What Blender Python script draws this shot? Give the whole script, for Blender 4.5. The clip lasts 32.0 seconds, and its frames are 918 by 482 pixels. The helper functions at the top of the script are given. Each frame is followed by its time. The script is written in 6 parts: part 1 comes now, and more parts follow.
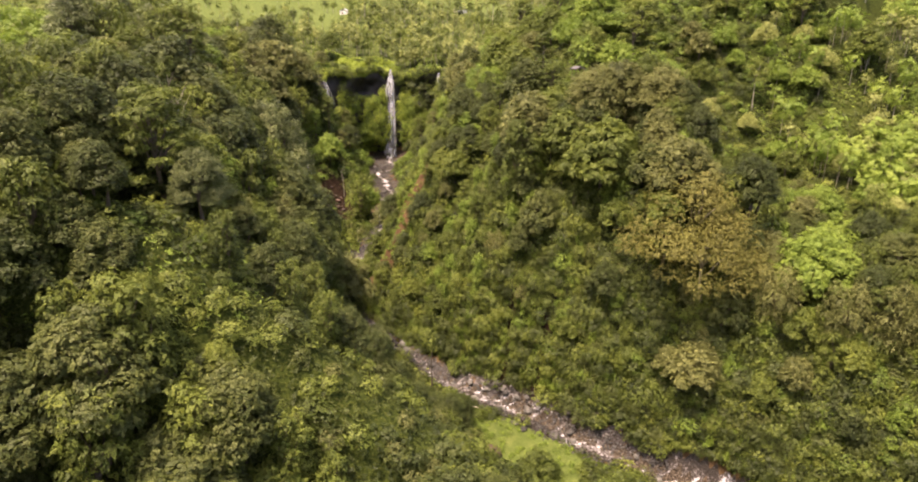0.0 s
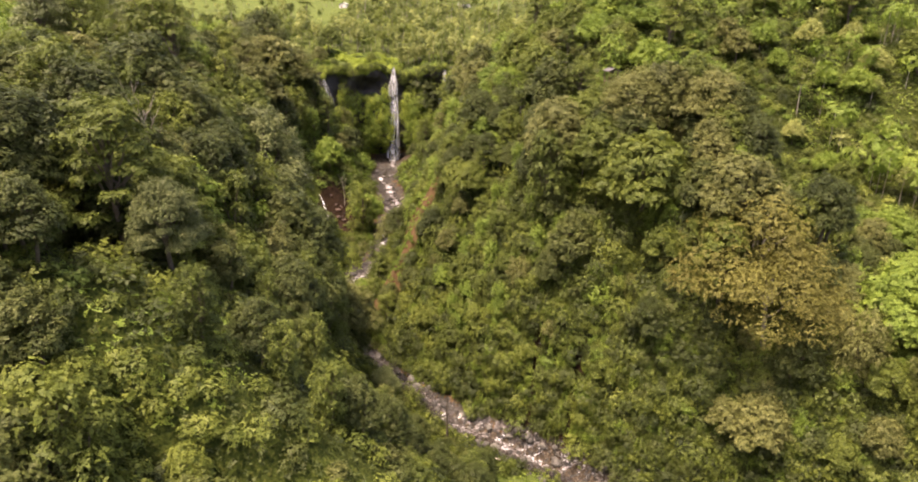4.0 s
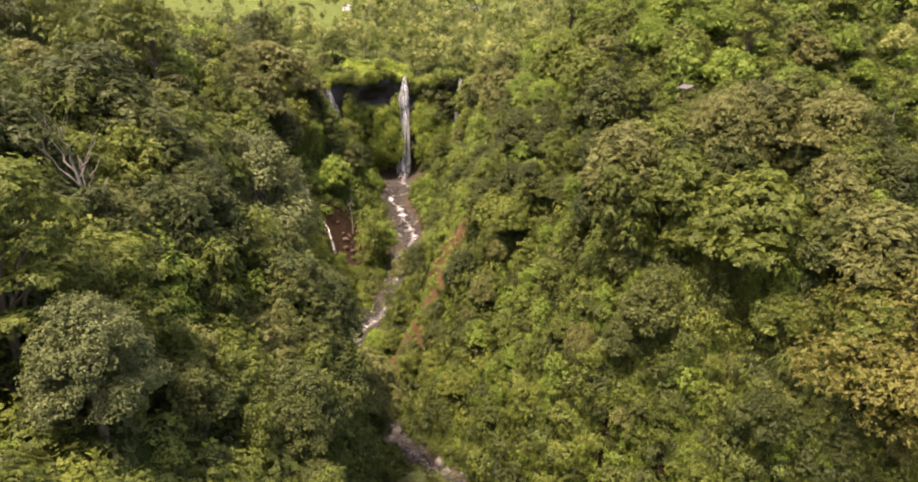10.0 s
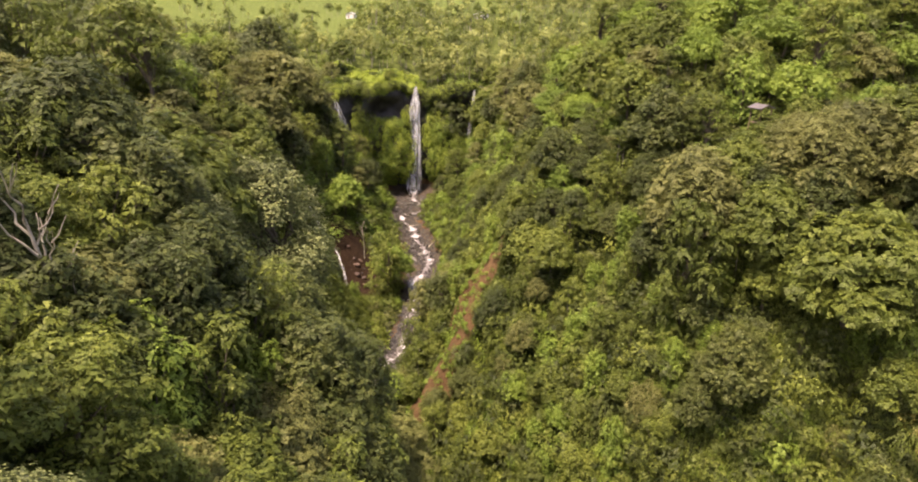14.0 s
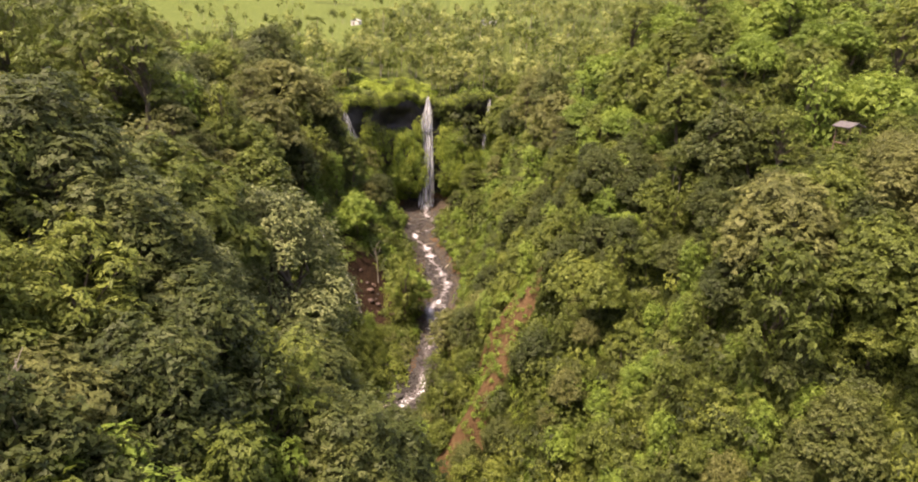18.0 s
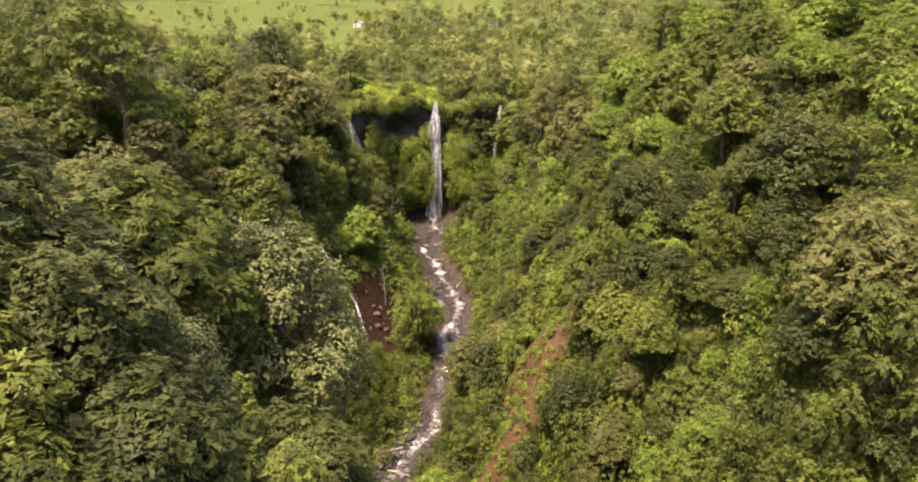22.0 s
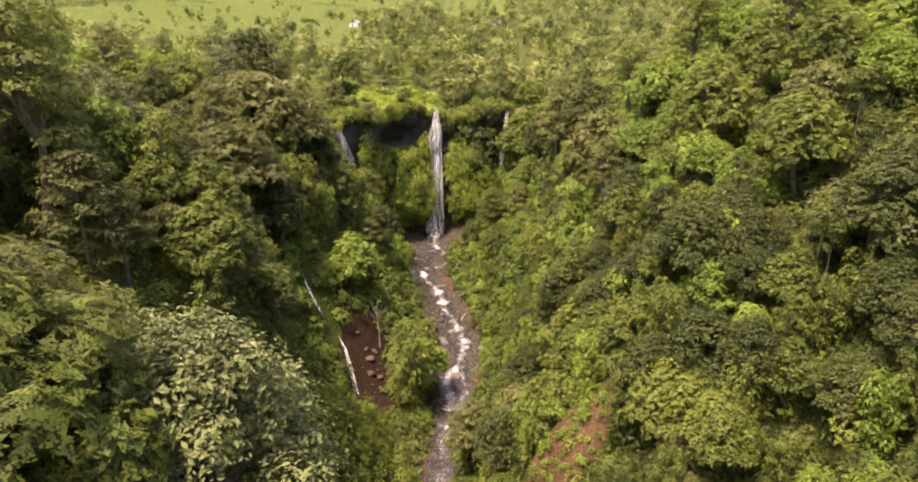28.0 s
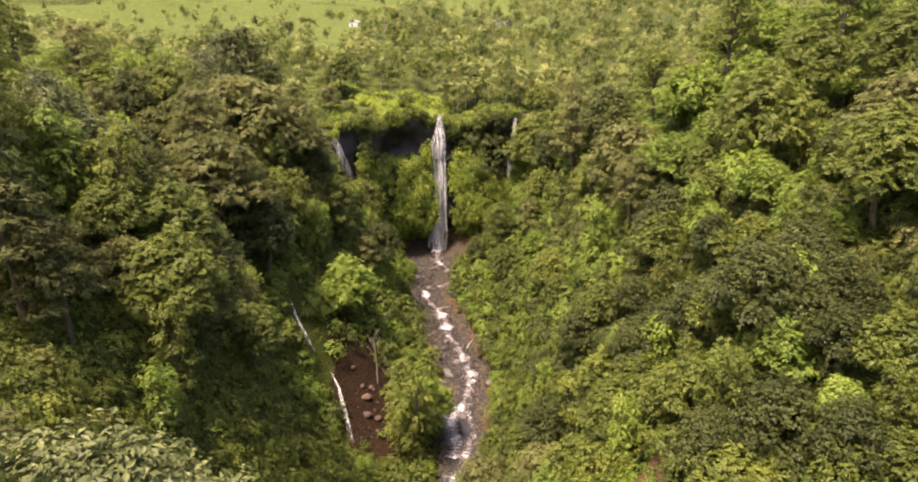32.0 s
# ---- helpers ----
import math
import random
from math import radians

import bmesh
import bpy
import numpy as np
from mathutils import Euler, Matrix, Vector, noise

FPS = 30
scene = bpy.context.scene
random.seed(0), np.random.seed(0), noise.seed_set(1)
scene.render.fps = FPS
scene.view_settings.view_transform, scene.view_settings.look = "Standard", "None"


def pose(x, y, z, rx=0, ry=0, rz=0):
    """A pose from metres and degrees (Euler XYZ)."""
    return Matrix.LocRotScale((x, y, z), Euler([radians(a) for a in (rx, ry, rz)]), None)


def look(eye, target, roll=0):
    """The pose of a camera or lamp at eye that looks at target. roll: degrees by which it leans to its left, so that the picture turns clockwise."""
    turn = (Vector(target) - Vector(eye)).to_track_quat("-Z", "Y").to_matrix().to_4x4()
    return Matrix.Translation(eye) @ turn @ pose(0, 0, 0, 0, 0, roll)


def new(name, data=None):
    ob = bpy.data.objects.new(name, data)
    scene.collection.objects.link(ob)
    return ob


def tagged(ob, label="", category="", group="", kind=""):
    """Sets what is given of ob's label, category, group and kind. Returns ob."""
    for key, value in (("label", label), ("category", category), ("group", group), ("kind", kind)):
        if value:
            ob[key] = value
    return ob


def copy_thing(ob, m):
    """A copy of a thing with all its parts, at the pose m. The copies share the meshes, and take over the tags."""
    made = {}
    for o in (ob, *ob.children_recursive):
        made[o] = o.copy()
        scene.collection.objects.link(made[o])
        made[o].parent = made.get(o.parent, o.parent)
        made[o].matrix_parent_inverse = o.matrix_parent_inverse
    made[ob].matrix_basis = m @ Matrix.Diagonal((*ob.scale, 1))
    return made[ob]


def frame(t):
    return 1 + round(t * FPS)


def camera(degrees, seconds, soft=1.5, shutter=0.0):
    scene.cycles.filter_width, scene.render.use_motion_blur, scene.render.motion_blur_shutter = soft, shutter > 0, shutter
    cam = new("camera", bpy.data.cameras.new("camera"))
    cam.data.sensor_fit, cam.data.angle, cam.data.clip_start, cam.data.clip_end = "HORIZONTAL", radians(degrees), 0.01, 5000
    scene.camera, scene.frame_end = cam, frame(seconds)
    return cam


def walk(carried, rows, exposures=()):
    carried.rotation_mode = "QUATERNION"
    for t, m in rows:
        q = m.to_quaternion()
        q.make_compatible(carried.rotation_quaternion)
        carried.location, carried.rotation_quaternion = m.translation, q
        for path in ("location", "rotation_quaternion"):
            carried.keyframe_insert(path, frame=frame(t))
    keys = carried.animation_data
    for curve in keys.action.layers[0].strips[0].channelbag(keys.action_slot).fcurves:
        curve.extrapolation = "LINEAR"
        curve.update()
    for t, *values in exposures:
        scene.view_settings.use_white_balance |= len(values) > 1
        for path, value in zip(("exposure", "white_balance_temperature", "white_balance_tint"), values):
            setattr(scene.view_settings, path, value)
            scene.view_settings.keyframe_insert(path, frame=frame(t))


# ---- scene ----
cam = camera(71.2, 32.0, soft=1.92)
METRES, EYE, TILT, LEAN, TURN = 120.0, 75.0, -19.5, 0.0, 0.0
ROWS = [
    (0.0, 0.0, 0.0, 0.0, 0.0, 0.0, -0.0),
    (0.5, -0.0031, 0.0167, 0.0062, -0.01, -0.07, -0.0),
    (1.0, -0.0063, 0.033, 0.0116, -0.04, -0.13, -0.02),
    (1.5, -0.01, 0.0511, 0.0176, -0.07, -0.21, -0.0),
    (2.0, -0.0136, 0.0677, 0.0231, -0.06, -0.29, -0.08),
    (2.5, -0.0179, 0.0857, 0.0294, -0.08, -0.37, -0.1),
    (3.0, -0.022, 0.1023, 0.0354, -0.11, -0.41, -0.13),
    (3.5, -0.0269, 0.1203, 0.0419, -0.15, -0.43, -0.18),
    (5.5, -0.0457, 0.1897, 0.0672, -0.26, -0.5, -0.28),
    (6.0, -0.0497, 0.2062, 0.0731, -0.26, -0.49, -0.3),
    (6.5, -0.0545, 0.2245, 0.0796, -0.27, -0.47, -0.29),
    (7.0, -0.0583, 0.2412, 0.0852, -0.24, -0.45, -0.26),
    (7.5, -0.0632, 0.2594, 0.0914, -0.24, -0.43, -0.28),
    (8.0, -0.068, 0.2759, 0.0971, -0.26, -0.42, -0.3),
    (8.5, -0.0728, 0.2934, 0.1028, -0.25, -0.37, -0.32),
    (9.0, -0.0776, 0.309, 0.1084, -0.26, -0.36, -0.33),
    (9.5, -0.0832, 0.3258, 0.1139, -0.25, -0.28, -0.31),
    (10.0, -0.0889, 0.3406, 0.1194, -0.27, -0.24, -0.34),
    (10.5, -0.095, 0.3563, 0.1249, -0.28, -0.15, -0.41),
    (11.0, -0.1004, 0.3704, 0.13, -0.27, -0.07, -0.41),
    (11.5, -0.1071, 0.3855, 0.1353, -0.3, -0.01, -0.42),
    (12.0, -0.113, 0.3996, 0.1397, -0.3, 0.07, -0.42),
    (12.5, -0.1192, 0.4143, 0.1449, -0.36, 0.16, -0.42),
    (13.0, -0.1247, 0.4273, 0.1496, -0.42, 0.25, -0.4),
    (13.5, -0.1304, 0.4411, 0.1544, -0.39, 0.34, -0.41),
    (14.0, -0.1359, 0.4536, 0.1588, -0.4, 0.42, -0.44),
    (14.5, -0.1409, 0.466, 0.163, -0.41, 0.51, -0.45),
    (16.5, -0.1636, 0.519, 0.1808, -0.41, 0.79, -0.42),
    (17.0, -0.168, 0.5312, 0.1853, -0.36, 0.86, -0.4),
    (17.5, -0.172, 0.5427, 0.1892, -0.31, 0.92, -0.37),
    (18.0, -0.1763, 0.5548, 0.1936, -0.32, 0.95, -0.34),
    (18.5, -0.1796, 0.5662, 0.1975, -0.28, 0.99, -0.28),
    (19.0, -0.1829, 0.579, 0.2015, -0.24, 1.03, -0.23),
    (19.5, -0.1858, 0.5906, 0.2057, -0.24, 1.03, -0.17),
    (20.0, -0.1887, 0.6043, 0.2104, -0.19, 1.04, -0.13),
    (20.5, -0.1908, 0.6152, 0.214, -0.17, 1.07, -0.08),
    (21.0, -0.1932, 0.6285, 0.219, -0.13, 1.05, -0.05),
    (21.5, -0.1946, 0.6392, 0.2225, -0.1, 1.08, -0.0),
    (22.0, -0.1958, 0.6528, 0.2276, -0.05, 1.08, 0.06),
    (22.5, -0.1967, 0.6637, 0.2315, -0.03, 1.08, 0.1),
    (23.0, -0.1974, 0.6777, 0.2363, 0.0, 1.08, 0.15),
    (23.5, -0.1979, 0.6891, 0.24, 0.03, 1.11, 0.17),
    (24.0, -0.1981, 0.7033, 0.2452, 0.06, 1.09, 0.19),
    (24.5, -0.198, 0.7145, 0.2493, 0.09, 1.08, 0.24),
    (25.0, -0.198, 0.7293, 0.2546, 0.11, 1.08, 0.29),
    (25.5, -0.198, 0.7411, 0.2589, 0.13, 1.07, 0.31),
    (27.5, -0.1998, 0.7945, 0.2801, 0.1, 0.94, 0.37),
    (28.0, -0.2008, 0.8094, 0.2854, 0.1, 0.95, 0.4),
    (28.5, -0.2017, 0.821, 0.2896, 0.1, 0.94, 0.39),
    (29.0, -0.2031, 0.836, 0.2949, 0.11, 0.93, 0.35),
    (29.5, -0.2043, 0.8477, 0.299, 0.11, 0.93, 0.34),
    (30.0, -0.206, 0.8622, 0.3045, 0.09, 0.91, 0.29),
    (30.5, -0.2072, 0.8738, 0.3085, 0.08, 0.93, 0.25),
    (31.0, -0.2089, 0.8885, 0.3137, 0.08, 0.94, 0.21),
    (31.5, -0.2099, 0.9001, 0.3176, 0.1, 0.96, 0.2),
    (32.0, -0.211, 0.9146, 0.3226, 0.11, 0.98, 0.17),
]
EXPOSURES = [(0.0, 1.66, 7720.0, 30.5), (12.0, 1.64, 7720.0, 30.5), (22.0, 1.60, 7720.0, 31.0), (32.0, 1.60, 7720.0, 31.0)]
walk(cam, [(t, pose(0, 0, EYE, TILT, LEAN, TURN) @ pose(METRES * x, METRES * y, METRES * z, 90 + pitch, roll, yaw)) for t, x, y, z, yaw, pitch, roll in ROWS], EXPOSURES)

# ---- sky, sun and exposure ----
SUN_UP, SUN_TURN = 71.0, -122.0  # degrees above the horizon; degrees from straight ahead, plus is to the right
world = bpy.data.worlds.new("sky")
scene.world = world
world.use_nodes = True
wn = world.node_tree.nodes
sky = wn.new("ShaderNodeTexSky")
sky.sky_type = "NISHITA"
sky.sun_disc = False
sky.sun_elevation, sky.sun_rotation = radians(SUN_UP), radians(SUN_TURN)
sky.air_density, sky.dust_density, sky.ozone_density = 1.0, 4.0, 1.0
wn["Background"].inputs["Strength"].default_value = 0.125
world.node_tree.links.new(sky.outputs[0], wn["Background"].inputs["Color"])
sun = new("sun", bpy.data.lights.new("sun", "SUN"))
sun.data.energy, sun.data.angle, sun.data.color = 3.35, radians(8.0), (1.0, 0.93, 0.80)
sd = Vector((math.sin(radians(SUN_TURN)) * math.cos(radians(SUN_UP)), math.cos(radians(SUN_TURN)) * math.cos(radians(SUN_UP)), math.sin(radians(SUN_UP))))
sun.matrix_world = look(sd * 200 + Vector((0, 150, 50)), (0, 150, 50))

# ---- materials ----


def nodes_of(name):
    m = bpy.data.materials.new(name)
    m.use_nodes = True
    nt = m.node_tree
    return m, nt, nt.nodes, nt.links, nt.nodes["Principled BSDF"]


def ramp(nt, stops):
    r = nt.nodes.new("ShaderNodeValToRGB")
    e = r.color_ramp.elements
    while len(e) < len(stops):
        e.new(0.5)
    for el, (p, c) in zip(e, stops):
        el.position, el.color = p, (*c, 1)
    return r


def noise_tex(nt, scale, detail=3.0, coords="Position"):
    n = nt.nodes.new("ShaderNodeTexNoise")
    n.inputs["Scale"].default_value, n.inputs["Detail"].default_value = scale, detail
    if coords == "Position":
        g = nt.nodes.new("ShaderNodeNewGeometry")
        nt.links.new(g.outputs["Position"], n.inputs["Vector"])
    else:
        g = nt.nodes.new("ShaderNodeTexCoord")
        nt.links.new(g.outputs["Object"], n.inputs["Vector"])
    return n


def math_node(nt, op, a, b, clamp=False):
    n = nt.nodes.new("ShaderNodeMath")
    n.operation, n.use_clamp = op, clamp
    for i, v in enumerate((a, b)):
        if isinstance(v, (int, float)):
            n.inputs[i].default_value = v
        else:
            nt.links.new(v, n.inputs[i])
    return n.outputs[0]


def leaf_material(name, dark, mid, light, through_part=0.36, rough=0.6, tint=0.5, sprays=True):
    """Foliage: each leaf varies, each plant varies, and patches of several metres vary."""
    m, nt, nd, lk, p = nodes_of(name)
    g = nd.new("ShaderNodeNewGeometry")
    at = nd.new("ShaderNodeAttribute")
    at.attribute_name = "tone"
    oi = nd.new("ShaderNodeObjectInfo")
    patch = noise_tex(nt, 0.11, 2.0)
    a = math_node(nt, "MULTIPLY", g.outputs["Random Per Island"], 0.16)
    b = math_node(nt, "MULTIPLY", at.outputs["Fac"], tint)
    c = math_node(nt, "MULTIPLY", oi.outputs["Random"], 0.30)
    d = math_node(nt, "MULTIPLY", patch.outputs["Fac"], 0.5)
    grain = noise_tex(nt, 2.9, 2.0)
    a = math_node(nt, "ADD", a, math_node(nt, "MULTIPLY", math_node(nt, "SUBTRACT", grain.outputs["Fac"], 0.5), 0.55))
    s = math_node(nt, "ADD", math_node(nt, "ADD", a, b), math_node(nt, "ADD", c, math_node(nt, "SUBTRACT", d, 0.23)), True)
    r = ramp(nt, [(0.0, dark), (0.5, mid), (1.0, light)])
    lk.new(s, r.inputs[0])
    lk.new(r.outputs[0], p.inputs["Base Color"])
    p.inputs["Roughness"].default_value = rough
    p.inputs["Specular IOR Level"].default_value = 0.2
    tr = nd.new("ShaderNodeBsdfTranslucent")
    lk.new(r.outputs[0], tr.inputs["Color"])
    mx = nd.new("ShaderNodeMixShader")
    mx.inputs[0].default_value = through_part
    lk.new(p.outputs[0], mx.inputs[1])
    lk.new(tr.outputs[0], mx.inputs[2])
    if not sprays:
        lk.new(mx.outputs[0], nd["Material Output"].inputs["Surface"])
        return m
    # sprays of small leaves with gaps between them
    gaps = noise_tex(nt, 5.4, 2.5)
    cut = math_node(nt, "MULTIPLY", math_node(nt, "SUBTRACT", gaps.outputs["Fac"], 0.43), 14.0, True)
    clear = nd.new("ShaderNodeBsdfTransparent")
    whole = nd.new("ShaderNodeMixShader")
    lk.new(cut, whole.inputs[0])
    lk.new(clear.outputs[0], whole.inputs[1])
    lk.new(mx.outputs[0], whole.inputs[2])
    lk.new(whole.outputs[0], nd["Material Output"].inputs["Surface"])
    return m


MAT = {
    "mid": leaf_material("leaf_mid_green", (0.028, 0.040, 0.011), (0.092, 0.124, 0.022), (0.204, 0.240, 0.044)),
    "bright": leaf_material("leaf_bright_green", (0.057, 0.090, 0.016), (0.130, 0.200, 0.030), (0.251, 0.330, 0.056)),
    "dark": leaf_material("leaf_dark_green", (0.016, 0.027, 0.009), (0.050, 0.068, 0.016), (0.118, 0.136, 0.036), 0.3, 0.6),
    "olive": leaf_material("leaf_olive", (0.042, 0.052, 0.016), (0.112, 0.126, 0.036), (0.220, 0.228, 0.074)),
    "dry": leaf_material("leaf_dry_tan", (0.050, 0.048, 0.012), (0.142, 0.140, 0.032), (0.250, 0.240, 0.062)),
    "pale": leaf_material("leaf_pale_grey_green", (0.014, 0.022, 0.008), (0.070, 0.092, 0.030), (0.215, 0.245, 0.092), 0.25, 0.5, 0.8, False),
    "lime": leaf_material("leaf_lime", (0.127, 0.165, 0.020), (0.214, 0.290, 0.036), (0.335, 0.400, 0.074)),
    # plantation leaves, paled to put distance haze into the colour
    "plantation": leaf_material("leaf_haze_pale", (0.095, 0.115, 0.034), (0.235, 0.268, 0.076), (0.380, 0.405, 0.130)),
}


def bark_material(name, a, b):
    m, nt, nd, lk, p = nodes_of(name)
    n = noise_tex(nt, 2.2, 5.0, "Object")
    r = ramp(nt, [(0.3, a), (0.7, b)])
    lk.new(n.outputs["Fac"], r.inputs[0])
    lk.new(r.outputs[0], p.inputs["Base Color"])
    bm_ = nd.new("ShaderNodeBump")
    bm_.inputs["Strength"].default_value = 0.5
    lk.new(n.outputs["Fac"], bm_.inputs["Height"])
    lk.new(bm_.outputs[0], p.inputs["Normal"])
    p.inputs["Roughness"].default_value = 0.85
    return m


MAT["bark"] = bark_material("bark_brown", (0.045, 0.034, 0.022), (0.12, 0.10, 0.07))
MAT["bark_pale"] = bark_material("bark_pale_grey", (0.16, 0.14, 0.10), (0.36, 0.33, 0.26))


def ground_material():
    """Leaf litter and low green, bare brown earth where the attribute 'bare' says so, and short grass where 'grass' says so."""
    m, nt, nd, lk, p = nodes_of("ground_soil")
    big, fine = noise_tex(nt, 0.35, 5.0), noise_tex(nt, 3.0, 5.0)
    green = ramp(nt, [(0.3, (0.016, 0.024, 0.006)), (0.55, (0.040, 0.055, 0.010)), (0.8, (0.085, 0.085, 0.022))])
    lk.new(fine.outputs["Fac"], green.inputs[0])
    earth = ramp(nt, [(0.25, (0.028, 0.017, 0.009)), (0.5, (0.090, 0.056, 0.027)), (0.8, (0.180, 0.118, 0.060))])
    mixn = math_node(nt, "MULTIPLY_ADD", fine.outputs["Fac"], 0.5)
    lk.new(math_node(nt, "MULTIPLY", big.outputs["Fac"], 0.5), mixn.node.inputs[2])
    lk.new(mixn, earth.inputs[0])
    grass = ramp(nt, [(0.3, (0.036, 0.056, 0.012)), (0.5, (0.075, 0.104, 0.024)), (0.75, (0.150, 0.170, 0.050))])
    lk.new(mixn, grass.inputs[0])
    cur = green.outputs[0]
    stony = ramp(nt, [(0.34, (0.016, 0.012, 0.009)), (0.5, (0.050, 0.040, 0.028)), (0.68, (0.125, 0.104, 0.076))])
    lk.new(fine.outputs["Fac"], stony.inputs[0])
    # wet earth, darkened too for shade in the gully, clefts and undercut
    wet = ramp(nt, [(0.3, (0.008, 0.005, 0.003)), (0.5, (0.022, 0.013, 0.007)), (0.75, (0.046, 0.029, 0.016))])
    lk.new(fine.outputs["Fac"], wet.inputs[0])
    for key, col in (("bare", earth), ("grass", grass), ("stony", stony), ("wet", wet)):
        at = nd.new("ShaderNodeAttribute")
        at.attribute_name = key
        f = math_node(nt, "ADD", at.outputs["Fac"], math_node(nt, "MULTIPLY", math_node(nt, "SUBTRACT", big.outputs["Fac"], 0.5), 0.8))
        f = math_node(nt, "MULTIPLY", math_node(nt, "SUBTRACT", f, 0.35), 4.0, True)
        mx = nd.new("ShaderNodeMixRGB")
        lk.new(f, mx.inputs[0])
        lk.new(cur, mx.inputs[1])
        lk.new(col.outputs[0], mx.inputs[2])
        cur = mx.outputs[0]
    lk.new(cur, p.inputs["Base Color"])
    p.inputs["Roughness"].default_value = 0.95
    p.inputs["Specular IOR Level"].default_value = 0.08
    bp = nd.new("ShaderNodeBump")
    bp.inputs["Strength"].default_value, bp.inputs["Distance"].default_value = 0.8, 0.4
    lk.new(fine.outputs["Fac"], bp.inputs["Height"])
    lk.new(bp.outputs[0], p.inputs["Normal"])
    return m


def rock_material(name, a, b, c, rough=0.7, moss=0.0):
    m, nt, nd, lk, p = nodes_of(name)
    n, f = noise_tex(nt, 0.5, 6.0), noise_tex(nt, 4.0, 5.0)
    oi = nd.new("ShaderNodeObjectInfo")
    s = math_node(nt, "MULTIPLY_ADD", n.outputs["Fac"], 0.6)
    lk.new(math_node(nt, "MULTIPLY", f.outputs["Fac"], 0.4), s.node.inputs[2])
    s = math_node(nt, "ADD", s, math_node(nt, "MULTIPLY", math_node(nt, "SUBTRACT", oi.outputs["Random"], 0.5), 0.35))
    r = ramp(nt, [(0.3, a), (0.5, b), (0.72, c)])
    lk.new(s, r.inputs[0])
    out = r.outputs[0]
    if moss:
        mm = noise_tex(nt, 0.22, 4.0)
        mx = nd.new("ShaderNodeMixRGB")
        lk.new(math_node(nt, "MULTIPLY", math_node(nt, "SUBTRACT", mm.outputs["Fac"], 1 - moss), 8.0, True), mx.inputs[0])
        lk.new(out, mx.inputs[1])
        mx.inputs[2].default_value = (0.05, 0.075, 0.012, 1)
        out = mx.outputs[0]
    lk.new(out, p.inputs["Base Color"])
    p.inputs["Roughness"].default_value = rough
    bp = nd.new("ShaderNodeBump")
    bp.inputs["Strength"].default_value, bp.inputs["Distance"].default_value = 0.7, 0.3
    lk.new(f.outputs["Fac"], bp.inputs["Height"])
    lk.new(bp.outputs[0], p.inputs["Normal"])
    return m


MAT["ground"] = ground_material()
MAT["rock"] = rock_material("river_rock", (0.022, 0.021, 0.018), (0.062, 0.059, 0.049), (0.145, 0.141, 0.120))
MAT["red_rock"] = rock_material("reddish_rock", (0.018, 0.012, 0.009), (0.055, 0.033, 0.023), (0.12, 0.075, 0.052))
MAT["cliff"] = rock_material("cliff_rock_wet", (0.010, 0.009, 0.008), (0.026, 0.023, 0.020), (0.065, 0.056, 0.048), 0.5, 0.36)


def water_material():
    """River water: brown and clear where it runs quiet, white foam along the rapids."""
    m, nt, nd, lk, p = nodes_of("river_water")
    at = nd.new("ShaderNodeAttribute")
    at.attribute_name = "foam"
    n, f = noise_tex(nt, 0.7, 4.0), noise_tex(nt, 2.6, 5.0)
    s = math_node(nt, "ADD", math_node(nt, "MULTIPLY", n.outputs["Fac"], 0.42), math_node(nt, "MULTIPLY", f.outputs["Fac"], 0.68))
    s = math_node(nt, "ADD", s, math_node(nt, "MULTIPLY", at.outputs["Fac"], 0.25))
    r = ramp(nt, [(0.55, (0.030, 0.025, 0.020)), (0.72, (0.085, 0.074, 0.064)), (0.88, (0.50, 0.51, 0.53))])
    lk.new(s, r.inputs[0])
    lk.new(r.outputs[0], p.inputs["Base Color"])
    rr = ramp(nt, [(0.6, (0.12, 0.12, 0.12)), (0.75, (0.6, 0.6, 0.6))])
    lk.new(s, rr.inputs[0])
    lk.new(rr.outputs[0], p.inputs["Roughness"])
    bp = nd.new("ShaderNodeBump")
    bp.inputs["Strength"].default_value, bp.inputs["Distance"].default_value = 0.6, 0.25
    lk.new(f.outputs["Fac"], bp.inputs["Height"])
    lk.new(bp.outputs[0], p.inputs["Normal"])
    return m


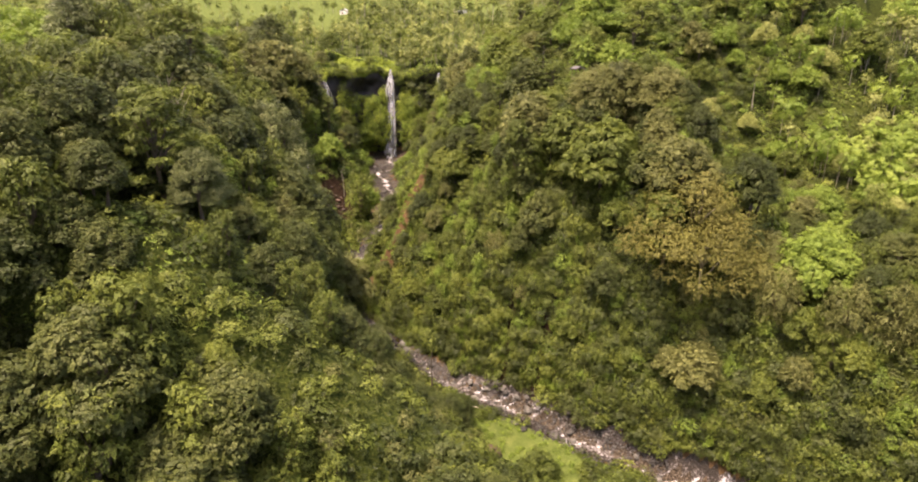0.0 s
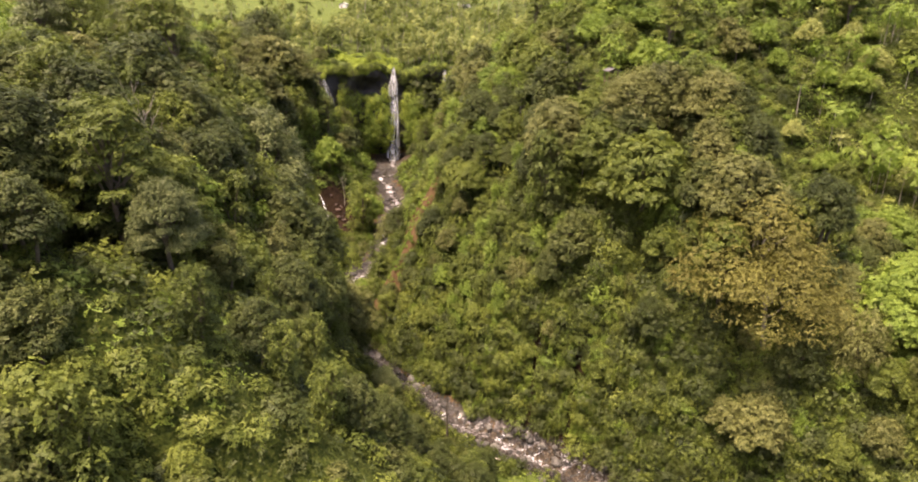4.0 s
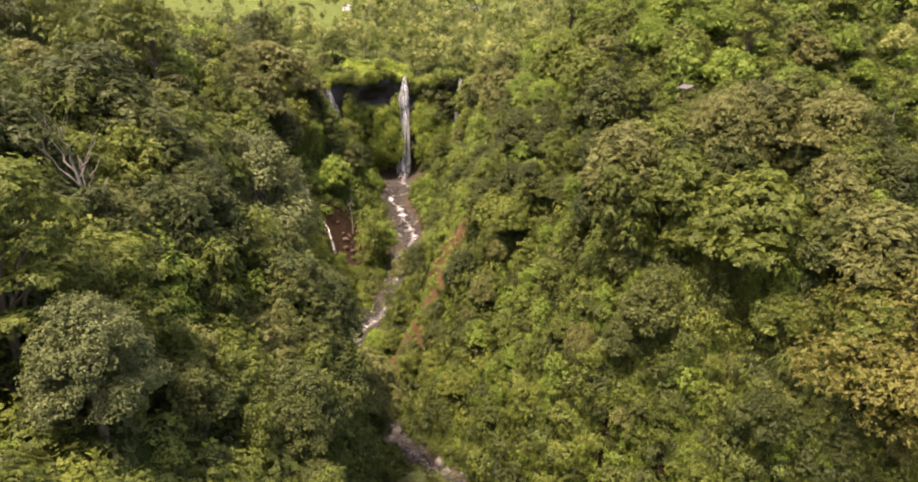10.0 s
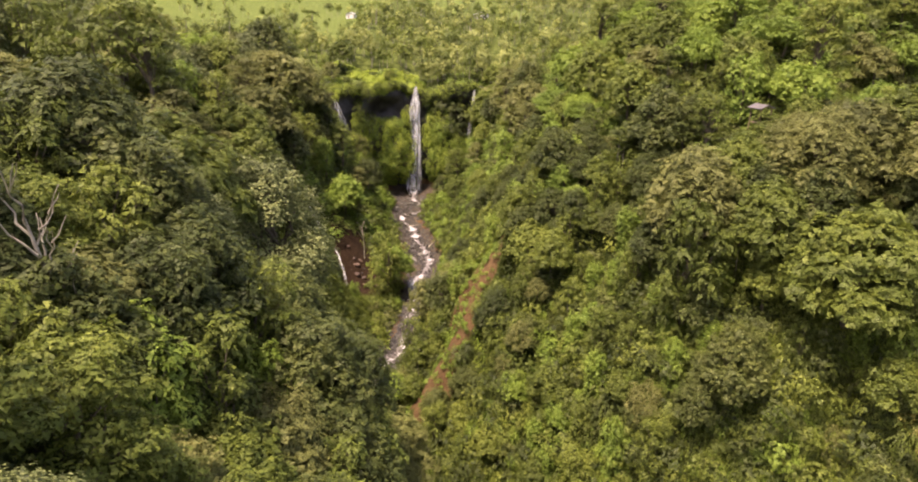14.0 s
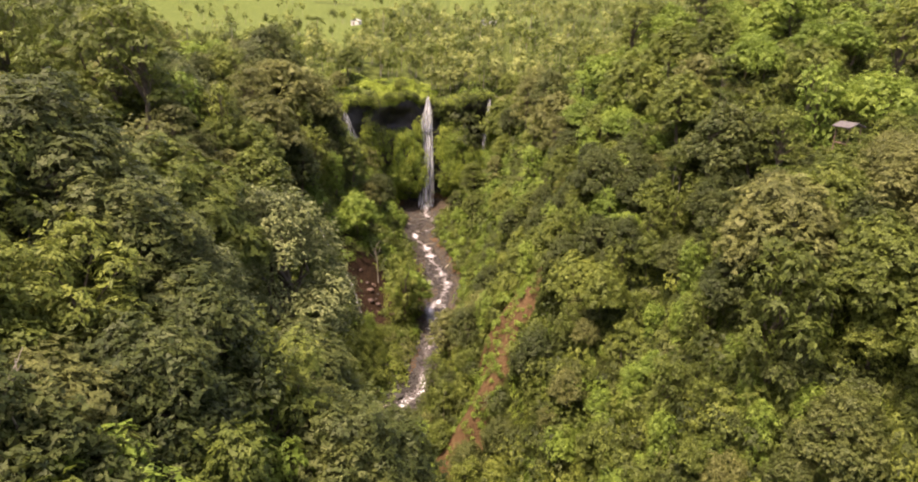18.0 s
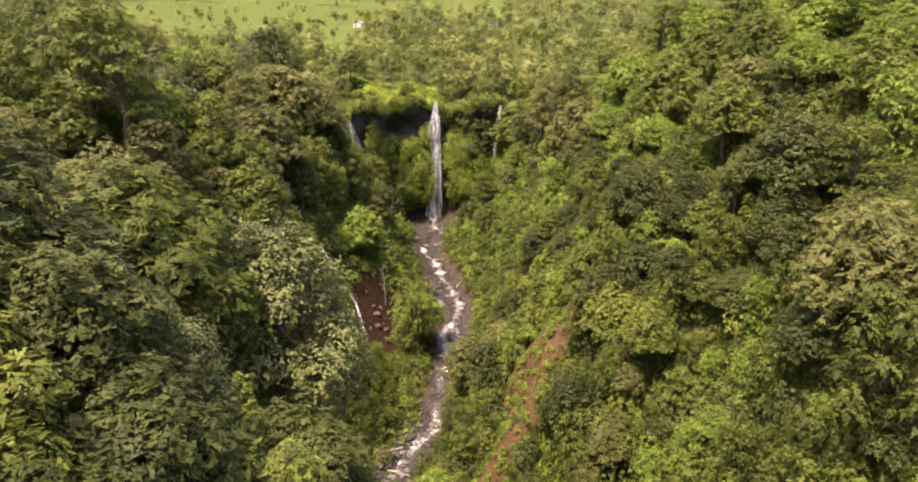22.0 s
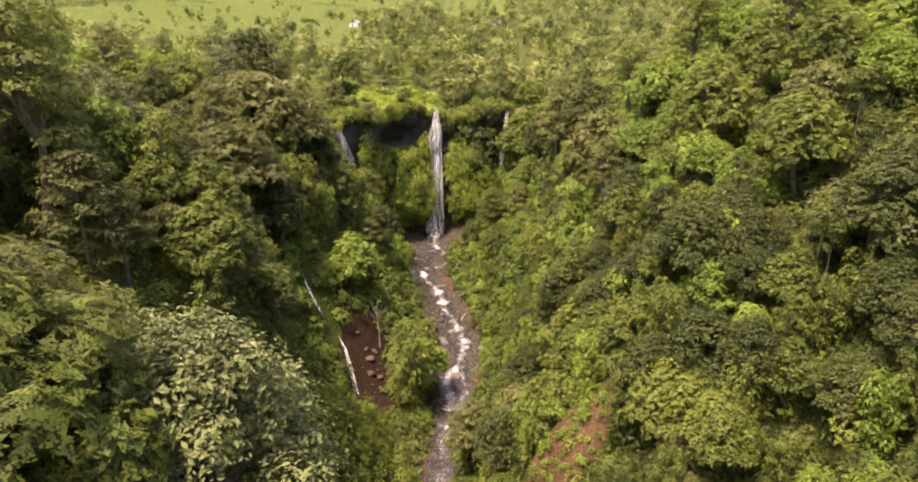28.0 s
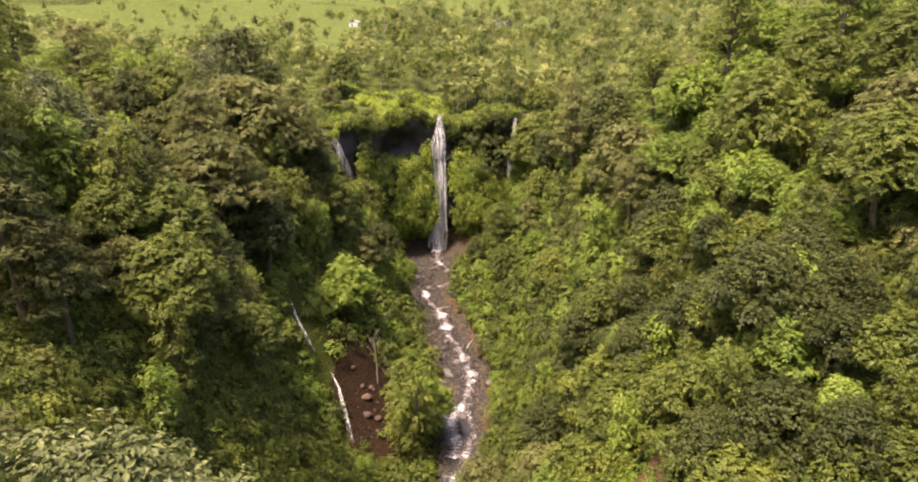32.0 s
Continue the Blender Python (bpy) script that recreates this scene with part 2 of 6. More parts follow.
def fall_material():
    """Falling water: white strands with gaps, stretched down the fall."""
    m, nt, nd, lk, p = nodes_of("falling_water")
    g = nd.new("ShaderNodeNewGeometry")
    mp = nd.new("ShaderNodeMapping")
    mp.inputs["Scale"].default_value = (2.4, 2.4, 0.10)
    lk.new(g.outputs["Position"], mp.inputs["Vector"])
    n = nd.new("ShaderNodeTexNoise")
    n.inputs["Scale"].default_value, n.inputs["Detail"].default_value = 1.0, 5.0
    lk.new(mp.outputs[0], n.inputs["Vector"])
    p.inputs["Base Color"].default_value = (0.80, 0.84, 0.82, 1)
    p.inputs["Roughness"].default_value = 0.6
    p.inputs["Subsurface Weight"].default_value = 0.0
    t = nd.new("ShaderNodeBsdfTransparent")
    mx = nd.new("ShaderNodeMixShader")
    veil = nd.new("ShaderNodeAttribute")
    veil.attribute_name = "veil"
    a = math_node(nt, "MULTIPLY", math_node(nt, "SUBTRACT", n.outputs["Fac"], 0.33), 3.2, True)
    a = math_node(nt, "MULTIPLY", a, veil.outputs["Fac"], True)
    lk.new(a, mx.inputs[0])
    lk.new(t.outputs[0], mx.inputs[1])
    lk.new(p.outputs[0], mx.inputs[2])
    lk.new(mx.outputs[0], nd["Material Output"].inputs["Surface"])
    return m


MAT["water"] = water_material()
MAT["fall"] = fall_material()


def plain(name, col, rough=0.7, var=0.25):
    m, nt, nd, lk, p = nodes_of(name)
    n = noise_tex(nt, 3.0, 4.0, "Object")
    lo, hi = [c * (1 - var) for c in col], [min(1, c * (1 + var)) for c in col]
    r = ramp(nt, [(0.35, lo), (0.65, hi)])
    lk.new(n.outputs["Fac"], r.inputs[0])
    lk.new(r.outputs[0], p.inputs["Base Color"])
    p.inputs["Roughness"].default_value = rough
    return m


MAT["sheet"] = plain("roof_sheet_grey", (0.30, 0.31, 0.32), 0.5)
MAT["old_sheet"] = plain("roof_sheet_weathered", (0.075, 0.070, 0.066), 0.8)
MAT["wood"] = plain("weathered_wood", (0.16, 0.11, 0.07), 0.85)
MAT["wall"] = plain("whitewashed_wall", (0.6, 0.58, 0.54), 0.8)

# ---- the lie of the land ----
rng = np.random.default_rng(7)
LATTICE = rng.random((256, 256))


def vnoise(x, y):
    """Smooth value noise, -1 to 1."""
    x, y = np.asarray(x, float), np.asarray(y, float)
    xi, yi = np.floor(x).astype(int), np.floor(y).astype(int)
    u, v = x - xi, y - yi
    u, v = u * u * (3 - 2 * u), v * v * (3 - 2 * v)
    a, b = LATTICE[xi % 256, yi % 256], LATTICE[(xi + 1) % 256, yi % 256]
    c, d = LATTICE[xi % 256, (yi + 1) % 256], LATTICE[(xi + 1) % 256, (yi + 1) % 256]
    return 2 * ((a * (1 - u) + b * u) * (1 - v) + (c * (1 - u) + d * u) * v) - 1


def fbm(x, y, octaves=4):
    out, amp = 0, 0.5
    for k in range(octaves):
        out = out + amp * vnoise(x * 2**k + 17.3 * k, y * 2**k - 9.1 * k)
        amp *= 0.5
    return out


# the river's line from below the camera's start up to the foot of the great fall: x, y, z
RIVER = np.array([(125, 10, -14), (68, 70, -8), (48, 87, -6), (37, 94.5, -5), (25, 101.5, -4), (12, 112.5, -2), (-3.5, 121.5, 0), (-13, 132, 1), (-22, 141, 2), (-31, 154, 3.5), (-36, 167, 5), (-32, 175, 6), (-28.5, 181, 6.8), (-26, 200, 8.5), (-24, 224, 10), (-28, 243, 10.8), (-34, 262, 11.2), (-33, 278, 11.2), (-33, 292, 11.2)], float)
SEG = np.diff(RIVER[:, :2], axis=0)
SLEN = np.hypot(SEG[:, 0], SEG[:, 1])
CUM = np.concatenate([[0], np.cumsum(SLEN)])
# cross-sections: height of the ground at distances from the river, looking upstream: left bank, right bank
DIST = np.array([0, 4, 8, 14, 22, 32, 46, 70], float)
AT = CUM[[1, 5, 7, 10, 13, 14, 16, 18]]
LEFT = np.array([(-8, -5, -4, -3, -1, 6, 20, 40), (-2, -1.2, -1, 0, 2, 13, 32, 53), (1, 2, 6, 15, 30, 44, 54, 61), (5, 7, 15, 29, 42, 51, 57, 62), (8, 8.6, 9.5, 11, 15, 33, 47, 60), (10, 10.4, 11.2, 14, 22, 33, 47, 61), (11, 13, 17, 26, 37, 45, 53, 61), (11.2, 11.6, 12.5, 16, 22, 30, 40, 52)], float)
RIGHT = np.array([(-8, 3, 17, 29, 37, 44, 50, 57), (-2, 4, 19, 34, 46, 54, 59, 63), (1, 2, 10, 21, 34, 46, 55, 63), (5, 5.5, 7, 12, 31, 42, 51, 69), (8, 9, 17, 30, 42, 52, 61, 75), (10, 10.6, 15, 28, 40, 51, 62, 76), (11, 11.5, 12.5, 18, 32, 46, 58, 71), (11.2, 11.6, 12.5, 16, 22, 30, 38, 50)], float)
CLIFF_X = np.array([-66, -54, -46, -33, -20, -8, 4, 16], float)
CLIFF_Y = np.array([266, 284, 297, 302.5, 304.5, 307, 300, 288], float)


def profile(table, s, d):
    """Height by bilinear reading of a table of cross-sections."""
    i = np.clip(np.searchsorted(AT, s) - 1, 0, len(AT) - 2)
    f = np.clip((s - AT[i]) / (AT[i + 1] - AT[i]), 0, 1)
    f = f * f * (3 - 2 * f)
    j = np.clip(np.searchsorted(DIST, d, side="right") - 1, 0, len(DIST) - 2)
    g = np.clip((d - DIST[j]) / (DIST[j + 1] - DIST[j]), 0, 1)
    lo = table[i, j] * (1 - g) + table[i, j + 1] * g
    hi = table[i + 1, j] * (1 - g) + table[i + 1, j + 1] * g
    return lo * (1 - f) + hi * f


def along(x, y):
    """Distance along the river, signed distance from it (right bank is plus) of points."""
    x, y = np.asarray(x, float), np.asarray(y, float)
    best, s, side = np.full(x.shape, 1e12), np.zeros(x.shape), np.ones(x.shape)
    for k in range(len(SEG)):
        px, py = x - RIVER[k, 0], y - RIVER[k, 1]
        t = np.clip((px * SEG[k, 0] + py * SEG[k, 1]) / SLEN[k] ** 2, 0, 1)
        d2 = (px - t * SEG[k, 0]) ** 2 + (py - t * SEG[k, 1]) ** 2
        near = d2 < best
        best = np.where(near, d2, best)
        s = np.where(near, CUM[k] + t * SLEN[k], s)
        side = np.where(near, np.where(px * SEG[k, 1] - py * SEG[k, 0] > 0, 1, -1), side)
    return s, np.sqrt(best) * side


def raw_ground(x, y):
    """Height of the ground, from the cross-sections."""
    x, y = np.asarray(x, float), np.asarray(y, float)
    s, d = along(x, y)
    a = np.abs(d)
    soft_side = np.where(s > CUM[-1] - 1, np.clip(0.5 + (x + 33) / 30, 0, 1), (d > 0) * 1.0)
    z = profile(LEFT, s, a) * (1 - soft_side) + profile(RIGHT, s, a) * soft_side
    far = np.maximum(a - 70, 0)
    z = z + 0.105 * np.minimum(far, 1500) + 0.02 * np.maximum(far - 1500, 0)
    wall = np.clip((a - 5) / 10, 0, 1) * np.clip((120 - a) / 60, 0.25, 1)
    z = z + wall * (2.6 * fbm(s / 9, a / 40 + 5, 3) + 2.4 * fbm(x / 16, y / 16)) + np.clip((a - 4) / 6, 0.15, 1) * 0.7 * fbm(x / 4, y / 4, 2)
    z = z + np.clip(far / 300, 0, 1) * 22 * fbm(x / 260, y / 260, 3)
    back = y - np.interp(x, CLIFF_X, CLIFF_Y) - 5.5
    inside = (x > -66) & (x < 16) & (back > 0)
    # the side gully that the left-hand falls come down
    t = np.clip(((x + 53) * 11 + (y - 217) * -15) / 346.0, 0, 1)  # share of the way down
    gz = 29 - 18 * t
    near = np.exp(-((np.hypot(x + 53 - 11 * t, y - 217 + 15 * t) / 4.5) ** 2))
    z = np.where(z > gz, z * (1 - near) + gz * near, z)
    rim = 49.0 + 0.12 * back + 2.2 * vnoise(x / 7, x * 0 + 3) + 2.0 * fbm(x / 9, y / 9) + 1.2 * np.exp(-(((x + 31.2) / 4) ** 2))
    return np.where(inside, np.maximum(z, rim), z)


# the same, eased where the slopes of two reaches meet, on a net of 1 m
NET_X, NET_Y = np.arange(-135, 146, 1.0), np.arange(-30, 346, 1.0)
nx_grid, ny_grid = np.meshgrid(NET_X, NET_Y)
NET = raw_ground(nx_grid, ny_grid)


def blurred(a, sigma):
    k = np.exp(-0.5 * (np.arange(-3 * sigma, 3 * sigma + 1) / sigma) ** 2)
    k /= k.sum()
    for ax in (0, 1):
        pad = [(3 * sigma, 3 * sigma) if q == ax else (0, 0) for q in (0, 1)]
        a = np.apply_along_axis(lambda v: np.convolve(v, k, "valid"), ax, np.pad(a, pad, mode="edge"))
    return a


ease = np.clip((np.abs(along(nx_grid, ny_grid)[1]) - 9) / 16, 0, 1) * np.clip((262 - ny_grid) / 20, 0, 1)
edge = np.minimum.reduce([nx_grid + 135, 145 - nx_grid, ny_grid + 30, 345 - ny_grid])
ease = ease * np.clip(edge / 15, 0, 1)
NET = NET * (1 - ease) + (blurred(NET, 3) + 1.6 * fbm(nx_grid / 11, ny_grid / 11, 3)) * ease
# a side valley behind the first ridge of the right bank, open to the river below
hollow = 24 + 0.25 * (nx_grid - 48) + 0.05 * (ny_grid - 93) + 0.8 * np.maximum(ny_grid - 158, 0) + 2.0 * fbm(nx_grid / 14, ny_grid / 14, 3)
hollow_w = np.clip((nx_grid - 45) / 16, 0, 1)
hollow_w = hollow_w**2 * (3 - 2 * hollow_w) * np.clip(edge / 15, 0, 1)
NET = np.where(NET > hollow, NET * (1 - hollow_w) + hollow * hollow_w, NET)
# the gorge floor widens below the river's bend
fore = 6 + 0.95 * np.maximum(-18 - nx_grid, 0) + 0.4 * np.maximum(nx_grid - 60, 0) + 2.0 * fbm(nx_grid / 14, ny_grid / 14, 3)
fore_w = np.clip((66 - ny_grid) / 22, 0, 1)
fore_w = fore_w**2 * (3 - 2 * fore_w)
NET = np.where(NET > fore, NET * (1 - fore_w) + fore * fore_w, NET)
# ribs and clefts that run down the right-hand wall
rib_s, rib_d = along(nx_grid, ny_grid)
NET = NET + 6.5 * vnoise(rib_s / 5.2, np.abs(rib_d) / 45 + 3) * np.clip((rib_d - 5) / 7, 0, 1) * np.clip((46 - rib_d) / 14, 0, 1) * np.clip((CUM[12] - rib_s) / 20, 0, 1)


def ground_at(x, y):
    """Height of the ground."""
    x, y = np.asarray(x, float), np.asarray(y, float)
    fx, fy = np.clip(x - NET_X[0], 0, len(NET_X) - 1.001), np.clip(y - NET_Y[0], 0, len(NET_Y) - 1.001)
    i, j = fx.astype(int), fy.astype(int)
    u, v = fx - i, fy - j
    z = (NET[j, i] * (1 - u) + NET[j, i + 1] * u) * (1 - v) + (NET[j + 1, i] * (1 - u) + NET[j + 1, i + 1] * u) * v
    out = (x < NET_X[0]) | (x > NET_X[-1]) | (y < NET_Y[0]) | (y > NET_Y[-1])
    if np.any(out):
        z = np.array(z)
        z[out] = raw_ground(x[out], y[out])
    return z


def slope_at(x, y, e=0.8):
    return (ground_at(x + e, y) - ground_at(x - e, y)) / (2 * e), (ground_at(x, y + e) - ground_at(x, y - e)) / (2 * e)


def segment_gap(x, y, a, b):
    """Distance of points from a line between two plan points."""
    ax, ay, bx, by = *a, *b
    t = np.clip(((x - ax) * (bx - ax) + (y - ay) * (by - ay)) / ((bx - ax) ** 2 + (by - ay) ** 2), 0, 1)
    return np.hypot(x - ax - t * (bx - ax), y - ay - t * (by - ay))


SCAR = ((-12.3, 163.2), (-20.5, 157))
GULLY = ((-44, 218), (-38.8, 204))
CLEFT = ((9, 117.5), (12, 122.5))


def bare_at(x, y):
    """1 where the earth is bare: the river's bed and banks, the landslip scar, the side gully, a few slips."""
    s, d = along(x, y)
    bed = np.clip((2.9 + 1.4 * fbm(s / 7, np.sign(d) * 3, 2) + np.where((s > CUM[13]), 3.2, 0) - np.abs(d)) / 1.2, 0, 1)
    scar = np.clip((4.6 + 2.8 * fbm(x / 2.2, y / 2.2, 3) - segment_gap(x, y, *SCAR)) / 0.9, 0, 1)
    gul = np.clip((4.4 + 4.6 * fbm(x / 3, y / 3, 3) - segment_gap(x, y, *GULLY)) / 1.2, 0, 1)
    slip = np.clip((0.9 + 0.4 * vnoise(x / 2, y / 2) - np.minimum(segment_gap(x, y, *CLEFT), segment_gap(x, y, (15.5, 112.5), (18, 116.5)))) / 0.5, 0, 1)
    basin = np.clip((13 + 3 * fbm(x / 5, y / 5, 2) - np.hypot(x + 33, y - 293)) / 2, 0, 1)
    return np.maximum.reduce([bed, scar, gul, slip, basin])


def stony_at(x, y):
    """1 on the gravel and rock of the river bed."""
    s, d = along(x, y)
    return np.clip((2.5 + np.where(s > CUM[13], 2.6, 0) + 1.2 * vnoise(s / 5, np.sign(d) * 2) - np.abs(d)) / 1.2, 0, 1) * 0.9 + np.clip((11 + 2 * vnoise(x / 3, y / 3) - np.hypot(x + 33, y - 292)) / 2, 0, 1) * 0.9


def grass_at(x, y):
    """1 on short grass and rice fields: the river flat, the rim over the fall, the far fields."""
    s, d = along(x, y)
    flat = np.clip((10 + 7 * fbm(x / 6, y / 6, 3) - np.hypot((x - 10) / 1.6, (y - 97) / 1.4)) / 3, 0, 1) * (d < -3.5)
    rim = np.clip((11 - np.hypot((x + 47) / 1.6, (y - 311) / 1.0)) / 3, 0, 1)
    field = np.clip((y - 415 - 25 * vnoise(x / 50, y * 0)) / 20, 0, 1) * np.clip((-70 - 0.05 * (y - 400) - x) / 15, 0, 1) * np.clip((x + 205 + 0.25 * (y - 400)) / 25, 0, 1) * (fbm(x / 60, y / 45, 2) > -0.14)
    back = np.clip((y - 560 - 40 * vnoise(x / 70, y * 0 + 4)) / 25, 0, 1) * np.clip((45 - x) / 15, 0, 1) * (fbm(x / 80, y / 60 + 7, 2) > -0.05)
    return np.maximum.reduce([flat, rim, field, back])


# ---- mesh helpers ----


def raw_mesh(name, verts, faces, mat, smooth=False, **attrs):
    """A mesh from arrays of points and of equal-sided faces, with face or point values."""
    verts, faces = np.asarray(verts, np.float32), np.asarray(faces, np.int32)
    me = bpy.data.meshes.new(name)
    n, k = faces.shape
    me.vertices.add(len(verts))
    me.vertices.foreach_set("co", verts.ravel())
    me.loops.add(n * k)
    me.loops.foreach_set("vertex_index", faces.ravel())
    me.polygons.add(n)
    me.polygons.foreach_set("loop_start", np.arange(0, n * k, k, dtype=np.int32))
    me.polygons.foreach_set("use_smooth", np.full(n, smooth))
    for key, val in attrs.items():
        dom = "FACE" if len(val) == n else "POINT"
        me.attributes.new(key, "FLOAT", dom).data.foreach_set("value", np.asarray(val, np.float32))
    me.materials.append(mat)
    me.update(calc_edges=True)
    me.validate()
    return me


def unit(v):
    return v / np.maximum(np.linalg.norm(v, axis=-1, keepdims=True), 1e-9)


def leaf_cloud(c, nrm, size, ratio=0.6, r=rng, axis=None, fold=0.18, three=False):
    """Folded four-cornered leaves at c, facing nrm, with half-length size; axis: the way that they point."""
    n = len(c)
    nrm = unit(nrm)
    a = r.normal(size=(n, 3)) if axis is None else axis + r.normal(size=(n, 3)) * 0.25
    u = unit(a - nrm * np.sum(a * nrm, axis=1, keepdims=True))
    v = np.cross(nrm, u)
    L = np.asarray(size).reshape(-1, 1) * np.ones((n, 1))
    W = L * ratio
    lift = nrm * L * fold
    if three:
        pts = np.stack([c - u * L * 0.8 + v * W * 1.2, c + u * L * 1.3, c - u * L * 0.8 - v * W * 1.2], axis=1)
        return pts.reshape(-1, 3), np.arange(3 * n).reshape(-1, 3)
    pts = np.stack([c - u * L, c + v * W + lift, c + u * L - lift * 0.6, c - v * W + lift], axis=1)
    return pts.reshape(-1, 3), np.arange(4 * n).reshape(-1, 4)


def tube(path, radii, sides=6):
    """A tapered tube along a path."""
    path, radii = np.asarray(path, float), np.asarray(radii, float)
    tan = unit(np.gradient(path, axis=0))
    ref = np.where(np.abs(tan[:, 2:3]) > 0.9, np.array([[1.0, 0, 0]]), np.array([[0, 0, 1.0]]))
    u = unit(np.cross(tan, ref))
    v = np.cross(tan, u)
    ang = np.arange(sides) * 2 * math.pi / sides
    ring = path[:, None] + radii[:, None, None] * (np.cos(ang)[None, :, None] * u[:, None] + np.sin(ang)[None, :, None] * v[:, None])
    k = np.arange(len(path) - 1)[:, None] * sides
    i, j = np.arange(sides)[None], (np.arange(sides)[None] + 1) % sides
    f = np.stack([k + i, k + j, k + sides + j, k + sides + i], axis=-1).reshape(-1, 4)
    return ring.reshape(-1, 3), f


def join(pieces):
    """Several (points, faces) as one."""
    vs, fs, off = [], [], 0
    for v, f in pieces:
        vs.append(v)
        fs.append(np.asarray(f) + off)
        off += len(v)
    return np.concatenate(vs), np.concatenate(fs)


def part(name, me, parent, label=""):
    ob = new(name, me)
    ob.parent = parent
    if label:
        ob["label"] = label
    return ob


# ---- ground: one sheet from the gorge to the horizon ----
def spread(lo, hi, step, out_lo, out_hi):
    core = list(np.arange(lo, hi + step / 2, step))
    s, p = step, core[-1]
    up, down = [], []
    while p < out_hi:
        s *= 1.12
        p += s
        up.append(p)
    s, p = step, core[0]
    while p > out_lo:
        s *= 1.12
        p -= s
        down.append(p)
    return np.array(down[::-1] + core + up)


gx, gy = spread(-95, 95, 1.25, -3500, 3500), spread(40, 330, 1.25, -600, 4200)
X, Y = np.meshgrid(gx, gy)
Z = ground_at(X, Y)
nx, ny = len(gx), len(gy)
idx = np.arange(nx * ny).reshape(ny, nx)
quads = np.stack([idx[:-1, :-1], idx[:-1, 1:], idx[1:, 1:], idx[1:, :-1]], axis=-1).reshape(-1, 4)
# part grass past y 318 pales the plateau ground, partly for haze
# wet also paints shade: the gully, two clefts, the fall's undercut foot
ground = new("ground", raw_mesh("ground", np.stack([X, Y, Z], axis=-1).reshape(-1, 3), quads, MAT["ground"], True, bare=bare_at(X, Y).ravel(), grass=np.maximum(grass_at(X, Y), 0.42 * np.clip((Y - 318) / 18, 0, 1)).ravel(), stony=stony_at(X, Y).ravel(), wet=np.clip((6.5 + 3 * fbm(X / 3, Y / 3, 2) - segment_gap(X, Y, *GULLY)) / 2, 0, 1).ravel() * 0.8 + np.clip((2 - np.minimum(segment_gap(X, Y, *CLEFT), segment_gap(X, Y, (15.5, 112.5), (18, 116.5)))) / 0.6, 0, 1).ravel() + np.clip((5 - np.hypot(X + 32, Y - 297)) / 2, 0, 1).ravel() * 0.7))
tagged(ground, "steep gorge ground of dark soil, brown earth banks and bright far fields", "ground", kind="structure")

# ---- river, cliff and falls ----


def river_strip():
    """The water as a strip along the river's line, narrow in the rapids and wide in the quiet reaches."""
    s = np.arange(CUM[2], CUM[-1], 0.7)
    x, y, z = (np.interp(s, CUM, RIVER[:, k]) for k in range(3))
    k = np.ones(9) / 9
    x[4:-4], y[4:-4] = np.convolve(x, k, "valid"), np.convolve(y, k, "valid")
    x = x + np.where(s > CUM[13], 2.0, 0.9) * vnoise(s / 9, s * 0 + 2)
    tx, ty = np.gradient(x), np.gradient(y)
    ln = np.hypot(tx, ty)
    nx_, ny_ = ty / ln, -tx / ln
    w = 2.9 + 1.0 * vnoise(s / 12, s * 0) - 1.4 * (s > CUM[13])
    m = 13
    q = np.linspace(-1, 1, m)
    PX, PY = x[:, None] + nx_[:, None] * w[:, None] * q, y[:, None] + ny_[:, None] * w[:, None] * q
    floor_z = ground_at(x, y)
    base = np.minimum.accumulate(floor_z[::-1])[::-1]
    PZ = np.maximum(base[:, None] + 0.22, ground_at(PX, PY) * 0 + base[:, None] + 0.22) + 0.16 * fbm(PX / 1.1, PY / 1.1, 3)
    PZ = np.maximum(PZ, ground_at(PX, PY) + 0.03 * (1 - q**2))
    i = np.arange(len(s) * m).reshape(len(s), m)
    f = np.stack([i[:-1, :-1], i[:-1, 1:], i[1:, 1:], i[1:, :-1]], axis=-1).reshape(-1, 4)
    run = np.clip(0.95 + 0.6 * vnoise(s / 11, s * 0 + 8) - 0.6 * (s > CUM[13]), 0, 1.3)
    mid_q = 0.55 * vnoise(s / 4, s * 0 + 5)
    foam = run[:, None] * np.clip(0.78 - 1.2 * np.abs(q - mid_q[:, None]) + 0.8 * fbm(PX / 2.2, PY / 1.2, 3), -0.4, 1)
    return raw_mesh("river", np.stack([PX, PY, PZ], axis=-1).reshape(-1, 3), f, MAT["water"], True, foam=foam.ravel())


river = new("river", river_strip())
tagged(river, "shallow brown mountain stream with white rapids between boulders", "river", kind="structure")


